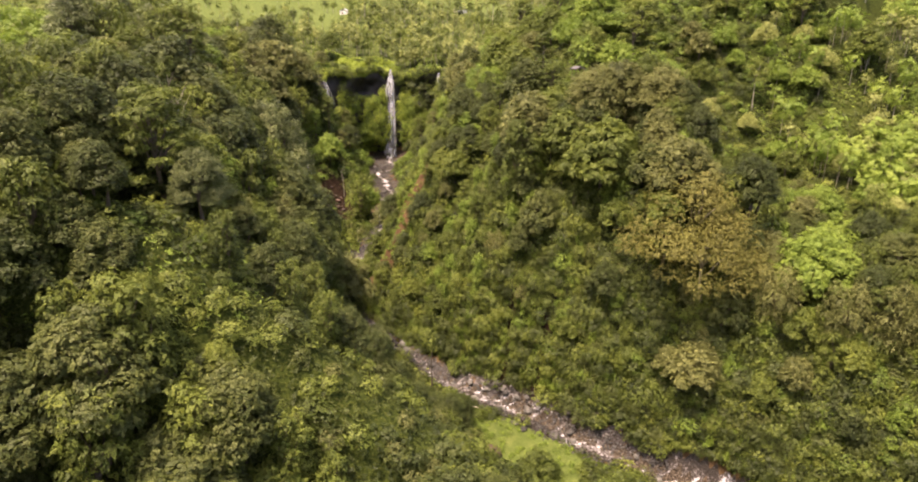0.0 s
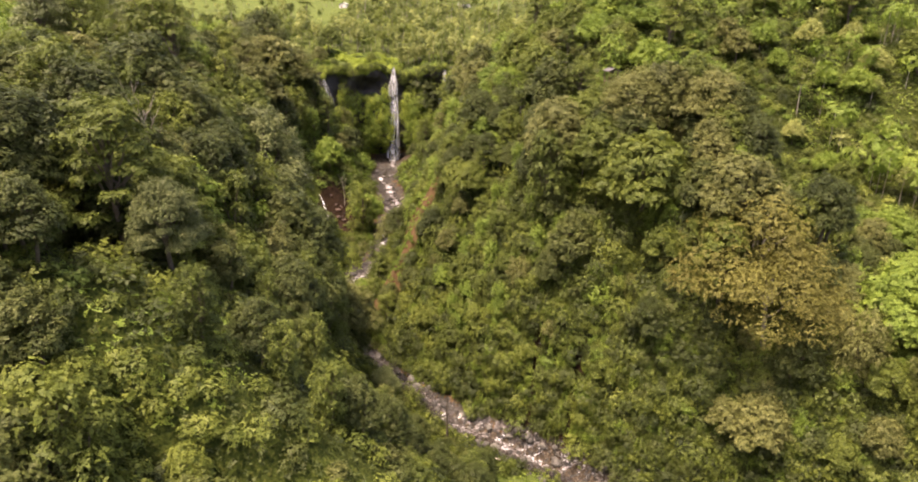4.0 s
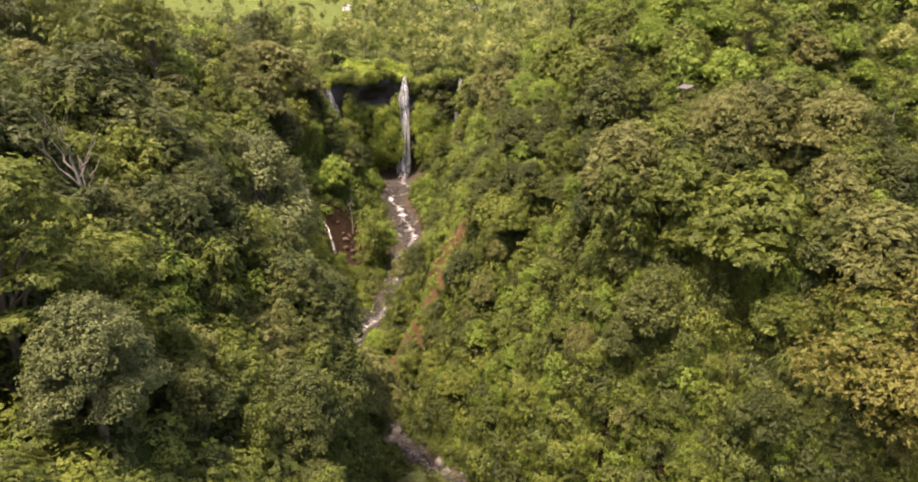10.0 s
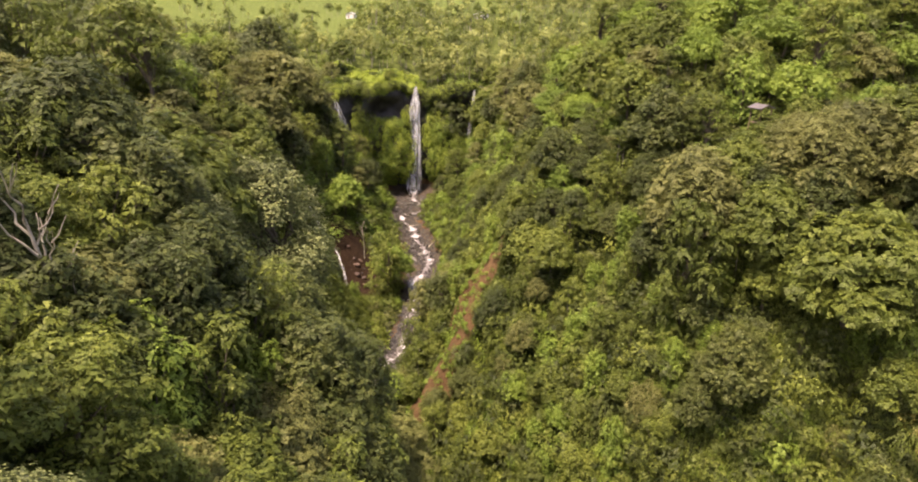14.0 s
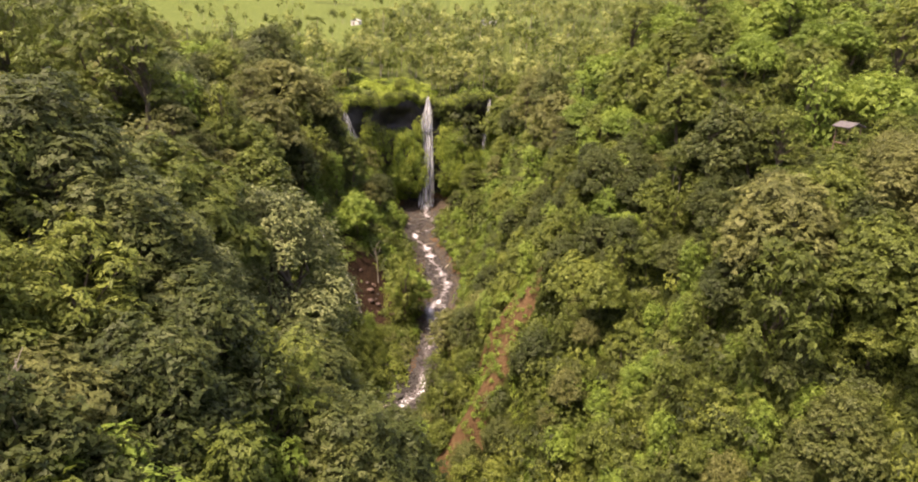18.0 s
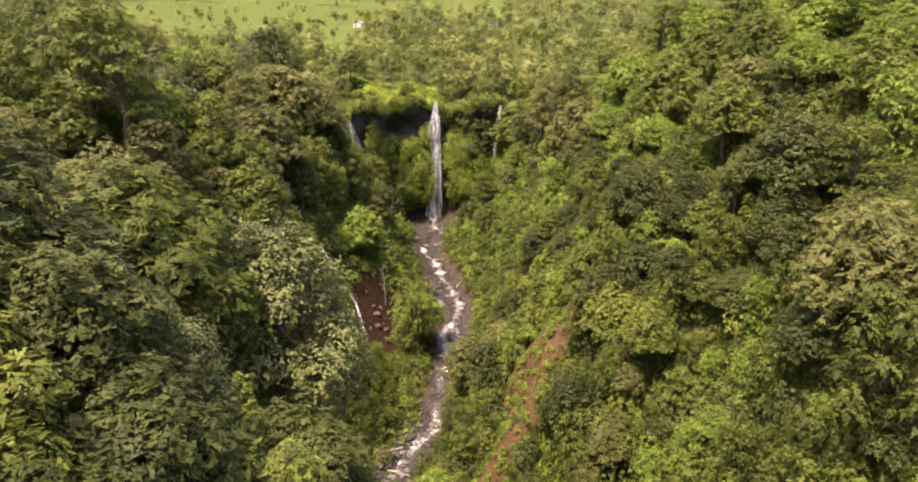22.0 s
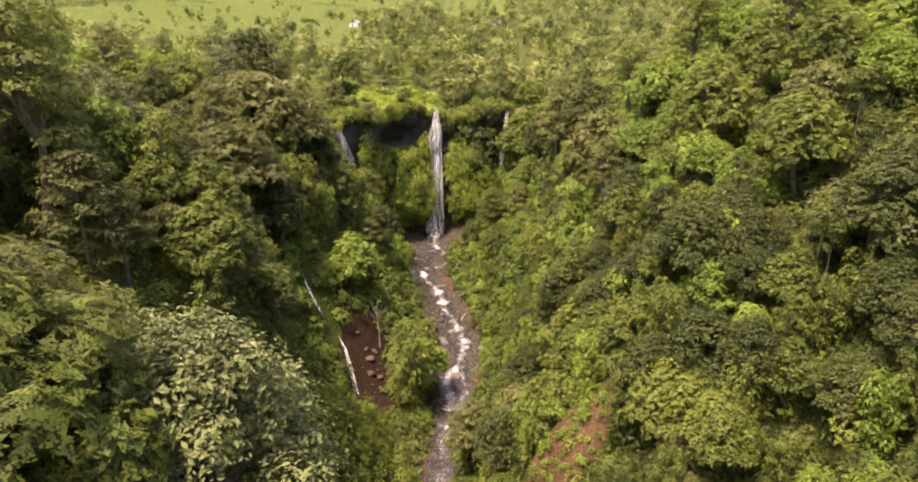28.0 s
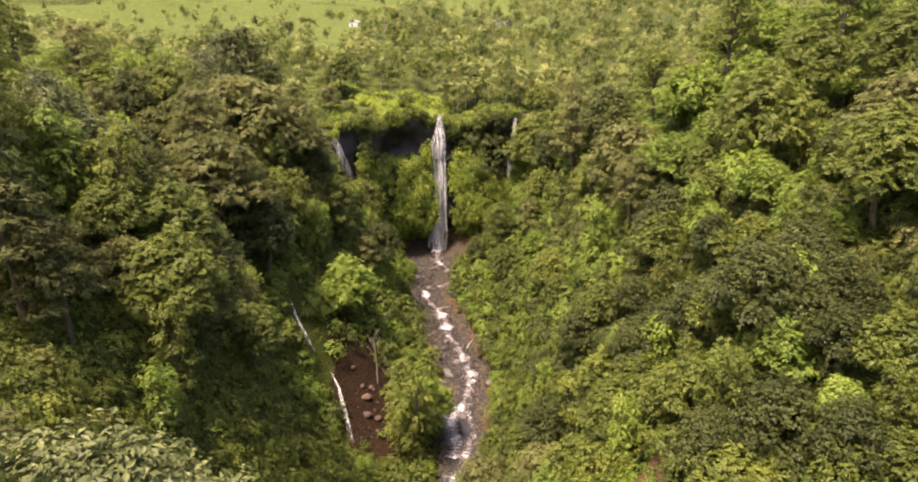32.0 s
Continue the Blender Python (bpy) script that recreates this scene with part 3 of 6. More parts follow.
def cliff_face():
    """The dark rock wall behind the falls, undercut near its foot, with hollows beside the great fall."""
    xs = np.arange(-66, 16.1, 0.8)
    ys = np.interp(xs, CLIFF_X, CLIFF_Y)
    k = np.ones(7) / 7
    ys[3:-3] = np.convolve(ys, k, "valid")
    tx, ty = np.gradient(xs), np.gradient(ys)
    ln = np.hypot(tx, ty)
    ox, oy = ty / ln, -tx / ln  # out of the rock
    top = ground_at(xs - ox * 8.5, ys - oy * 8.5) + 0.3
    foot = np.minimum(ground_at(xs + ox * 3.5, ys + oy * 3.5) - 1.5, top - 6)
    m = 44
    v = np.linspace(0, 1, m)
    ZZ = foot[:, None] + (top - foot)[:, None] * v
    out = 1.6 + 1.7 * fbm(xs[:, None] / 4 + 0 * ZZ, ZZ / 8, 4) + 0.8 * fbm(xs[:, None] / 1.3 + 0 * ZZ, ZZ / 1.9, 3)
    for cx, cz, wx, wz, deep in ((-42, 17, 7, 4.5, 3.6), (-26, 17, 6, 4, 3.2), (-43, 43, 5, 3.5, 2.6), (-15, 39, 3.5, 7, 3.2), (-24, 43, 5, 3, 2.2), (-35.6, 34, 1.0, 14, 1.3)):
        out = out - deep * np.exp(-(((xs[:, None] - cx) / wx) ** 4) - ((ZZ - cz) / wz) ** 4)
    out[:, -1] = -8.0
    P = np.stack([xs[:, None] + ox[:, None] * out, ys[:, None] + oy[:, None] * out, ZZ], axis=-1)
    i = np.arange(len(xs) * m).reshape(len(xs), m)
    f = np.stack([i[:-1, :-1], i[1:, :-1], i[1:, 1:], i[:-1, 1:]], axis=-1).reshape(-1, 4)
    return P, ox, oy, xs, raw_mesh("cliff", P.reshape(-1, 3), f, MAT["cliff"], True)


CP, cox, coy, cxs, me = cliff_face()
cliff = tagged(new("cliff", me), "dark wet volcanic rock wall hung with plants", "cliff", kind="structure")


def fall_strands(path, widths, strands, r, depth):
    """Strips of falling water that follow a path and fray apart below: wide thin veils and narrow bright threads."""
    path = np.array(path, float)
    n = 22
    t = np.linspace(0, 1, len(path))
    u = np.linspace(0, 1, n)
    c = np.stack([np.interp(u, t, path[:, k]) for k in range(3)], axis=-1)
    w = np.interp(u, np.linspace(0, 1, len(widths)), widths)
    pieces, veils = [], []
    for k in range(strands):
        wide = k % 3 == 1
        o, dpt = r.uniform(-1, 1) * (0.4 if wide else 1.0), r.uniform(-1, 1) * depth
        a, b = sorted(r.uniform(0, 1, 2))
        if b - a < 0.35:
            a, b = max(0, a - 0.3), min(1, b + 0.3)
        if k < strands // 3:
            a, b = 0, 1
        sel = (u >= a) & (u <= b)
        if sel.sum() < 3:
            continue
        cc, ww = c[sel].copy(), w[sel]
        wob = 0.12 * np.sin(u[sel] * r.uniform(5, 14) + r.uniform(0, 6))
        cc[:, 0] += (o + wob) * ww
        cc[:, 1] -= dpt + 0.25
        m = len(cc)
        half = (r.uniform(0.45, 0.8) * ww if wide else r.uniform(0.05, 0.13) * (0.4 + 0.4 * ww)) * np.sin(np.linspace(0.25, math.pi - 0.15, m)) ** 0.6
        left, right, mid = cc.copy(), cc.copy(), cc.copy()
        left[:, 0] -= half
        right[:, 0] += half
        mid[:, 1] -= half * 0.4
        i = np.arange(m - 1)
        f = np.concatenate([np.stack([i, i + m, i + m + 1, i + 1], -1), np.stack([i + m, i + 2 * m, i + 2 * m + 1, i + m + 1], -1)])
        pieces.append((np.concatenate([left, mid, right]), f))
        ends = np.clip(np.minimum(np.linspace(0, 1, m) * 5 + 0.35 * (a == 0), (1 - np.linspace(0, 1, m)) * 6 + 0.1 * (b == 1)), 0, 1)
        veils.append(np.concatenate([ends * 0, ends * (r.uniform(0.22, 0.46) if wide else r.uniform(0.5, 0.95)), ends * 0]))
    return pieces, veils


def waterfall(name, label, runs, seed, depth=0.5):
    """One fall, of one or more runs of water: path, half-widths, number of strips."""
    r = np.random.default_rng(seed)
    pieces, veils = [], []
    for path, widths, strands in runs:
        p, q = fall_strands(path, widths, strands, r, depth)
        pieces += p
        veils += q
    v, f = join(pieces)
    return tagged(new(name, raw_mesh(name, v, f, MAT["fall"], True, veil=np.concatenate(veils))), label, "waterfall", kind="structure")


# the great fall: a narrow head, a bulge over a ledge, then two threads that spread into spray at the foot
waterfall("waterfall", "tall white waterfall dropping down a dark rock wall", [
    ([(-31.0, 299.6, 51.4), (-31.1, 299.0, 47.5), (-31.3, 298.5, 43), (-31.5, 298.2, 38.0)], [0.4, 1.1, 2.1, 2.2], 100),
    ([(-30.9, 298.9, 43), (-30.6, 298.3, 36.8), (-31.1, 297.8, 30), (-31.9, 297.2, 22), (-32.2, 296.6, 16), (-32.1, 295.8, 10.6)], [0.9, 1.15, 1.45, 1.9, 2.3, 2.7], 230),
    ([(-32.6, 298.5, 41), (-32.4, 298.0, 35), (-32.5, 297.2, 26), (-32.8, 295.6, 12.0)], [0.5, 0.35, 0.5, 0.7], 30),
    ([(-30.1, 298.6, 40), (-29.6, 298.0, 34), (-29.4, 297.0, 22), (-29.4, 295.8, 10.8)], [0.4, 0.26, 0.26, 0.34], 34),
    ([(-32.0, 296.2, 14.0), (-32.0, 295.2, 12.0), (-31.8, 294.0, 10.7)], [1.2, 1.7, 2.2], 18)], 1)
waterfall("side_waterfall", "thin white waterfall on the rock beside the great fall", [([(-9.3, 303.4, 50.0), (-9.6, 301.8, 46), (-10.4, 300.8, 40), (-11.3, 300, 32)], [0.4, 0.55, 0.75, 0.7], 30)], 2)
waterfall("gully_waterfall", "narrow white waterfall sliding down a brown earth gully", [([(-47.0, 211.0, 20.4), (-45.5, 209.2, 18.4), (-44.2, 206.4, 16.0), (-42.4, 202.2, 12.6)], [0.16, 0.22, 0.36, 0.50], 13)], 3, 0.25)
waterfall("gully_upper_waterfall", "thin upper waterfall in a shaded gully", [([(-54.4, 217.0, 31.2), (-52.8, 214.6, 28.6), (-51.1, 213.0, 26.0), (-49.6, 211.9, 23.6)], [0.15, 0.22, 0.3, 0.22], 26)], 4, 0.2)
waterfall("slope_waterfall", "white water sliding over a rocky lip", [([(-56.4, 275.4, 48.8), (-54.8, 276.0, 43.6), (-52.9, 276.8, 38.0)], [0.8, 1.0, 0.9], 60)], 5, 0.3)
waterfall("slope_lower_waterfall", "thin white water falling among bushes", [([(-49.4, 285.6, 33.0), (-48.7, 285.8, 28.6), (-48.0, 286.0, 21.0)], [0.5, 0.8, 0.7], 44)], 6, 0.3)


def white_stream():
    """The white thread of fast water that winds over the rocks below the great fall."""
    p = np.array([(-31.8, 295), (-31.8, 287), (-27, 277), (-24.5, 272.5), (-29, 269), (-34.6, 265.6), (-32.3, 257.6), (-29.3, 250.5), (-28, 243), (-25.5, 235.6), (-23.8, 228.7), (-23.4, 224.5), (-25, 217.5), (-27.1, 213.2), (-26.5, 203)])
    ln = np.concatenate([[0], np.cumsum(np.hypot(*np.diff(p, axis=0).T))])
    s = np.arange(0, ln[-1], 0.5)
    x, y = np.interp(s, ln, p[:, 0]) + 0.5 * vnoise(s / 2.5, s * 0 + 9), np.interp(s, ln, p[:, 1])
    k = np.ones(7) / 7
    x[3:-3], y[3:-3] = np.convolve(x, k, "valid"), np.convolve(y, k, "valid")
    tx, ty = np.gradient(x), np.gradient(y)
    d = np.maximum(np.hypot(tx, ty), 1e-6)
    w = 1.35 + 0.70 * vnoise(s / 3, s * 0 + 1)
    q = np.linspace(-1, 1, 9)
    PX, PY = x[:, None] - ty[:, None] / d[:, None] * w[:, None] * q, y[:, None] + tx[:, None] / d[:, None] * w[:, None] * q
    PZ = ground_at(PX, PY) + 0.42 + 0.2 * fbm(PX / 0.8, PY / 0.8, 3) - 0.25 * np.abs(q) ** 3
    i = np.arange(PX.size).reshape(PX.shape)
    f = np.stack([i[:-1, :-1], i[:-1, 1:], i[1:, 1:], i[1:, :-1]], axis=-1).reshape(-1, 4)
    foam = 0.86 - 0.9 * np.abs(q)[None] ** 1.4 + 0.4 * vnoise(s / 2.2, s * 0 + 4)[:, None] + 0.55 * fbm(PX / 1.1, PY / 2.0, 3)
    return raw_mesh("rapids", np.stack([PX, PY, PZ], -1).reshape(-1, 3), f, MAT["water"], True, foam=foam.ravel())


tagged(new("rapids", white_stream()), "winding white rapids over brown rocks below the fall", "rapids", kind="structure")

# ---- trees ----
def limb(a, b, r0, r1, sag, r, n=6):
    a, b = np.array(a, float), np.array(b, float)
    t = np.linspace(0, 1, n)[:, None]
    p = a + (b - a) * t
    p[:, 2] += sag * np.sin(t[:, 0] * math.pi) * np.linalg.norm(b - a)
    p[1:-1] += r.normal(size=(n - 2, 3)) * 0.04 * np.linalg.norm(b - a)
    return tube(p, np.linspace(r0, r1, n), 4)


def lobe_leaves(lobes, per, size, ratio, r, up=0.5, inner=0.62, droop=0.0, low=-0.2, whole=False, thin=1.0):
    """Leaves in the outer shell of ellipsoid lobes, each lobe with a tone of its own that rises towards its top."""
    P, N, S, T = [], [], [], []
    for c, rad in lobes:
        n = int((0.68 if whole else 0.58) * per * rad[0] * rad[1] * (thin if thin < 1 else 1.8))
        d = unit(r.normal(size=(n * 2, 3)))
        d = d[d[:, 2] > low][:n]
        bump = 1 + 0.28 * np.sin(d[:, 0] * 5 + c[0] * 3) * np.sin(d[:, 1] * 6 + c[1] * 2) + 0.12 * np.sin(d[:, 2] * 9 + c[2])
        k = (inner + (1.08 - inner) * r.random(len(d)) ** 0.6) * bump
        P.append(np.array(c) + d * k[:, None] * np.array(rad))
        N.append(d * 0.75 + np.array([0, 0, up]) + r.normal(size=d.shape) * 0.22)
        S.append((1.2 if whole else 1.25) * size * (0.92 if thin < 1 else 0.74) * r.uniform(0.6, 1.35, len(d)))
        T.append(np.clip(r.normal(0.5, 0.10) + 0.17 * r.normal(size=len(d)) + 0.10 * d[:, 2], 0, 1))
    P, N, S, T = np.concatenate(P), np.concatenate(N), np.concatenate(S), np.concatenate(T)
    ax = np.tile([0, 0, -1.0], (len(P), 1)) if droop else None
    v, f = leaf_cloud(P, N, S, ratio, r, ax, three=not whole or thin < 1)
    return v, f, T


def grow(name, label, seed, height, crown, style, leaf, mat, per, ratio=0.62, bark="bark", category="tree", stem=0.022, whole=False, thin=1.0):
    """A tree: tapered trunk with limbs, and a crown of leafy lobes."""
    r = np.random.default_rng(seed)
    root = tagged(new(name), label, category, "trees of the gorge")
    bend = r.normal(size=2) * height * 0.04
    fork = {"round": 0.45, "tier": 0.55, "column": 0.3, "slender": 0.6, "spread": 0.4}[style]
    n = 8
    t = np.linspace(0, 1, n)
    tp = np.stack([bend[0] * np.sin(t * 2), bend[1] * np.sin(t * 2.4), t * height * 0.82 - 1.0], axis=-1)
    r0 = stem * height
    pieces = [tube(tp, r0 * (1.25 - 1.0 * t) * np.where(t < 0.08, 1.35, 1), 6)]
    lobes = []
    if style in ("round", "spread"):
        flat = 0.62 if style == "round" else 0.42
        for k in range(26 if style == "round" else 22):
            a = k * 2.399 + r.uniform(-0.3, 0.3)
            q = math.sqrt((k + 0.5) / 26)
            rr = crown * 0.80 * q
            zz = height * (0.86 - 0.40 * q**2 * flat / 0.62 - 0.05 * r.random())
            rad = crown * r.uniform(0.22, 0.36)
            lobes.append(((rr * math.cos(a), rr * math.sin(a), zz + crown * r.uniform(-0.10, 0.10)), (rad, rad, rad * r.uniform(0.85, 1.2))))
        for k in range(7):
            a = k * 0.9 + r.uniform(-0.3, 0.3)
            lobes.append(((crown * 0.66 * math.cos(a), crown * 0.66 * math.sin(a), height * r.uniform(0.36, 0.52)), (crown * 0.30, crown * 0.30, crown * 0.26)))
    elif style == "tier":
        for k in range(27):
            a = k * 2.399 + r.uniform(-0.4, 0.4)
            zz = height * (0.97 - 0.62 * (k / 26) ** 1.1 + r.uniform(-0.03, 0.03))
            rr = crown * (0.10 + 0.62 * (k / 26) ** 0.5) * r.uniform(0.7, 1.1)
            rad = crown * r.uniform(0.20, 0.33)
            lobes.append(((rr * math.cos(a), rr * math.sin(a), zz), (rad * 1.15, rad * r.uniform(0.7, 1), rad * r.uniform(0.45, 0.7))))
    elif style == "column":
        for k in range(20):
            a = k * 2.399
            zz = height * (0.96 - 0.88 * k / 19)
            wide = 0.42 + 0.5 * math.sin(min(1, (k + 2) / 9) * 1.5) - 0.2 * (k / 19)
            rr = crown * wide * r.uniform(0.35, 0.75)
            rad = crown * r.uniform(0.26, 0.42)
            lobes.append(((rr * math.cos(a), rr * math.sin(a), zz), (rad, rad, rad * r.uniform(1.0, 1.7))))
    else:
        for k in range(10):
            a = k * 2.399
            zz = height * (0.98 - 0.36 * k / 9)
            rr = crown * r.uniform(0.25, 0.7)
            rad = crown * r.uniform(0.28, 0.42)
            lobes.append(((rr * math.cos(a), rr * math.sin(a), zz), (rad, rad, rad * 0.55)))
    for c, rad in lobes[: 9 if style != "tier" else 16]:
        z0 = min(max(height * fork * r.uniform(0.75, 1.2), 0), c[2] - 0.3)
        q = np.clip((z0 + 1) / (height * 0.82), 0, 1)
        st = (bend[0] * math.sin(q * 2), bend[1] * math.sin(q * 2.4), z0)
        pieces.append(limb(st, (c[0] * 0.92, c[1] * 0.92, c[2]), r0 * 0.42, r0 * 0.10, 0.06, r))
    v, f = join(pieces)
    part("trunk", raw_mesh("trunk", v, f, MAT[bark], True), root)
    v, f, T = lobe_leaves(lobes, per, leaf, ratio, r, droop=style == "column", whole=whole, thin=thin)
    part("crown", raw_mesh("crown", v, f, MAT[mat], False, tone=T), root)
    return root


def bare_tree(seed, height):
    r = np.random.default_rng(seed)
    root = tagged(new("dead_tree"), "bare pale dead tree with forked leafless branches", "tree")
    pieces = [tube([(0, 0, -1), (0.2, 0.1, height * 0.35), (-0.4, 0, height * 0.65), (-1.2, 0.1, height * 0.86)], [0.30, 0.24, 0.17, 0.07], 7)]
    for k in range(11):
        a, q = k * 2.4, 0.5 + 0.034 * k
        st = np.array((-0.4 - 0.8 * max(0, q - 0.65) / 0.21, 0.05, height * q))
        L = height * r.uniform(0.10, 0.19)
        e = st + np.array((L * 0.6 * math.cos(a) - 0.3, L * 0.6 * math.sin(a), L))
        pieces.append(limb(st, e, 0.09, 0.03, -0.05, r))
        for j in range(2):
            c, w = a + r.uniform(-1, 1), r.uniform(0.5, 0.9)
            m = st * (1 - w) + e * w
            pieces.append(limb(m, m + np.array((math.cos(c) * 0.8, math.sin(c) * 0.8, 1.2)) * L * 0.4, 0.045, 0.018, 0, r, 4))
    v, f = join(pieces)
    part("trunk", raw_mesh("trunk", v, f, MAT["bark_pale"], True), root)
    return root


def palm(seed, height, spread_m, mat="mid", label="slender coconut palm with arching feather fronds"):
    r = np.random.default_rng(seed)
    root = tagged(new("palm_tree"), label, "palm tree", "palms")
    t = np.linspace(0, 1, 9)
    lean = r.uniform(-0.06, 0.06, 2) * height
    tp = np.stack([lean[0] * t**2, lean[1] * t**2, t * height - 0.5 * (1 - t)], axis=-1)
    v, f = tube(tp, 0.20 - 0.07 * t, 7)
    part("trunk", raw_mesh("trunk", v, f, MAT["bark_pale"], True), root)
    P, N, S, A = [], [], [], []
    top = tp[-1]
    for k in range(15):
        a, up = k * 2.399, r.uniform(-0.25, 1.15)
        q = np.linspace(0.1, 1, 12)
        L = spread_m * r.uniform(0.85, 1.1)
        out = L * q * math.cos(up * 0.8)
        zz = L * (q * math.sin(up * 0.8) - 0.55 * q**2)
        c = np.stack([math.cos(a) * out, math.sin(a) * out, zz], axis=-1) + top
        side = np.array([-math.sin(a), math.cos(a), 0])
        for sg in (-1, 1):
            ll = spread_m * 0.26 * np.sin(0.35 + q * 2.4)
            P.append(c + sg * side * ll[:, None] * 0.8 - np.array([0, 0, 1]) * ll[:, None] * 0.35)
            N.append(np.tile([sg * side[0] * 0.4, sg * side[1] * 0.4, 0.9], (12, 1)))
            S.append(ll)
            A.append(np.tile(sg * side, (12, 1)) * 1.0 + np.array([math.cos(a), math.sin(a), -0.3]) * 0.5)
    P, N, S, A = (np.concatenate(q) for q in (P, N, S, A))
    v, f = leaf_cloud(P, N, S, 0.2, r, A * 2)
    part("crown", raw_mesh("crown", v, f, MAT[mat], False, tone=np.full(len(f), 0.45)), root)
    return root


SPECS = {
    "round_a": dict(a=("broadleaf_tree", "round mid-green broadleaf tree on the gorge side", 11, 14, 5.6, "round", 0.40, "mid", 58,), k=dict()),
    "round_b": dict(a=("shade_tree", "olive-green broadleaf tree with an uneven crown", 12, 13, 5.2, "round", 0.38, "olive", 58,), k=dict()),
    "dark": dict(a=("evergreen_tree", "large dark broadleaf tree with glossy leaves", 13, 18, 6.4, "round", 0.36, "dark", 76, 0.55,), k=dict()),
    "pale": dict(a=("rosette_tree", "large tree with pale grey-green leaf rosettes", 14, 20, 5.9, "round", 0.17, "pale", 230, 0.5,), k=dict(whole=True)),
    "tier_a": dict(a=("tiered_tree", "tall feathery tree with flat light green tiers", 15, 18, 6.4, "tier", 0.34, "mid", 80, 0.5,), k=dict()),
    "tier_b": dict(a=("tiered_tree", "feathery olive-green tree with layered branches", 16, 16, 6.2, "tier", 0.34, "olive", 80, 0.5,), k=dict()),
    "vine_a": dict(a=("vine_draped_tree", "tall tree draped to the ground with green creepers", 17, 16, 5.2, "column", 0.38, "mid", 64, 0.55,), k=dict()),
    "vine_b": dict(a=("vine_draped_tree", "creeper-hung bright green tree on the steep bank", 18, 13, 4.4, "column", 0.38, "bright", 64, 0.55,), k=dict()),
    "bright": dict(a=("young_tree", "young bright green leafy tree", 19, 10, 4.2, "round", 0.36, "bright", 68,), k=dict()),
    "slender": dict(a=("slender_tree", "slender tree with a pale bare trunk and a small crown", 20, 14, 4.0, "slender", 0.36, "mid", 90, 0.5, "bark_pale",), k=dict(stem=0.012)),
    "dry": dict(a=("spreading_tree", "spreading tree with dry tan foliage and bare boughs", 21, 13, 7.4, "round", 0.24, "dry", 60, 0.35, "bark_pale",), k=dict()),
    "bamboo": dict(a=("bamboo_clump", "pale olive bamboo clump with drooping feathery sprays", 23, 11, 5.0, "column", 0.44, "olive", 70, 0.22,), k=dict(category="bamboo")),
    "bigleaf": dict(a=("broadleaf_tree", "small tree with large rounded light green leaves", 24, 8, 4.0, "round", 0.50, "bright", 40, 0.8,), k=dict()),
    "rust": dict(a=("broadleaf_tree", "low tree with rust-brown dry leaves", 25, 7, 3.2, "round", 0.32, "dry", 60,), k=dict()),
    "lime": dict(a=("broadleaf_tree", "light green rounded tree on the upper slope", 26, 9, 4.8, "round", 0.32, "bright", 70,), k=dict()),
    "tan": dict(a=("spreading_tree", "broad tree with yellow-olive foliage on the upper slope", 22, 13, 5.4, "round", 0.27, "olive", 110, 0.45,), k=dict()),
}
# upland trees wear the haze-paled leaf colour
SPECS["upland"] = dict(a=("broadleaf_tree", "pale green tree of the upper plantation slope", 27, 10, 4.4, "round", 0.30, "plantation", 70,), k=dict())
KINDS = {key: grow(*q["a"], **q["k"]) for key, q in SPECS.items()}
COARSE = {key: grow(*q["a"], **q["k"], thin=0.8) for key, q in SPECS.items()}
PALM = palm(31, 11, 3.6)
PALM_LOW = palm(32, 3.2, 4.2, "olive", "low palm with long arching olive fronds")
DEAD = bare_tree(33, 19)


def plant(kind, x, y, scale=1.0, turn=0.0, sink=0.3, top=None):
    """Stand a copy of a tree at a plan point; top: the height that its tip should reach."""
    z = float(ground_at(np.array([x]), np.array([y]))[0]) - sink
    ob = (COARSE if y > 152 else KINDS)[kind] if isinstance(kind, str) else kind
    tall = max(c.bound_box[6][2] for c in ob.children)
    if top is not None:
        scale = max(0.45, min(1.7, (top - z) / tall))
    m = Matrix.LocRotScale((x, y, z), Euler((0, 0, radians(turn))), (scale, scale, scale))
    return copy_thing(ob, m), scale


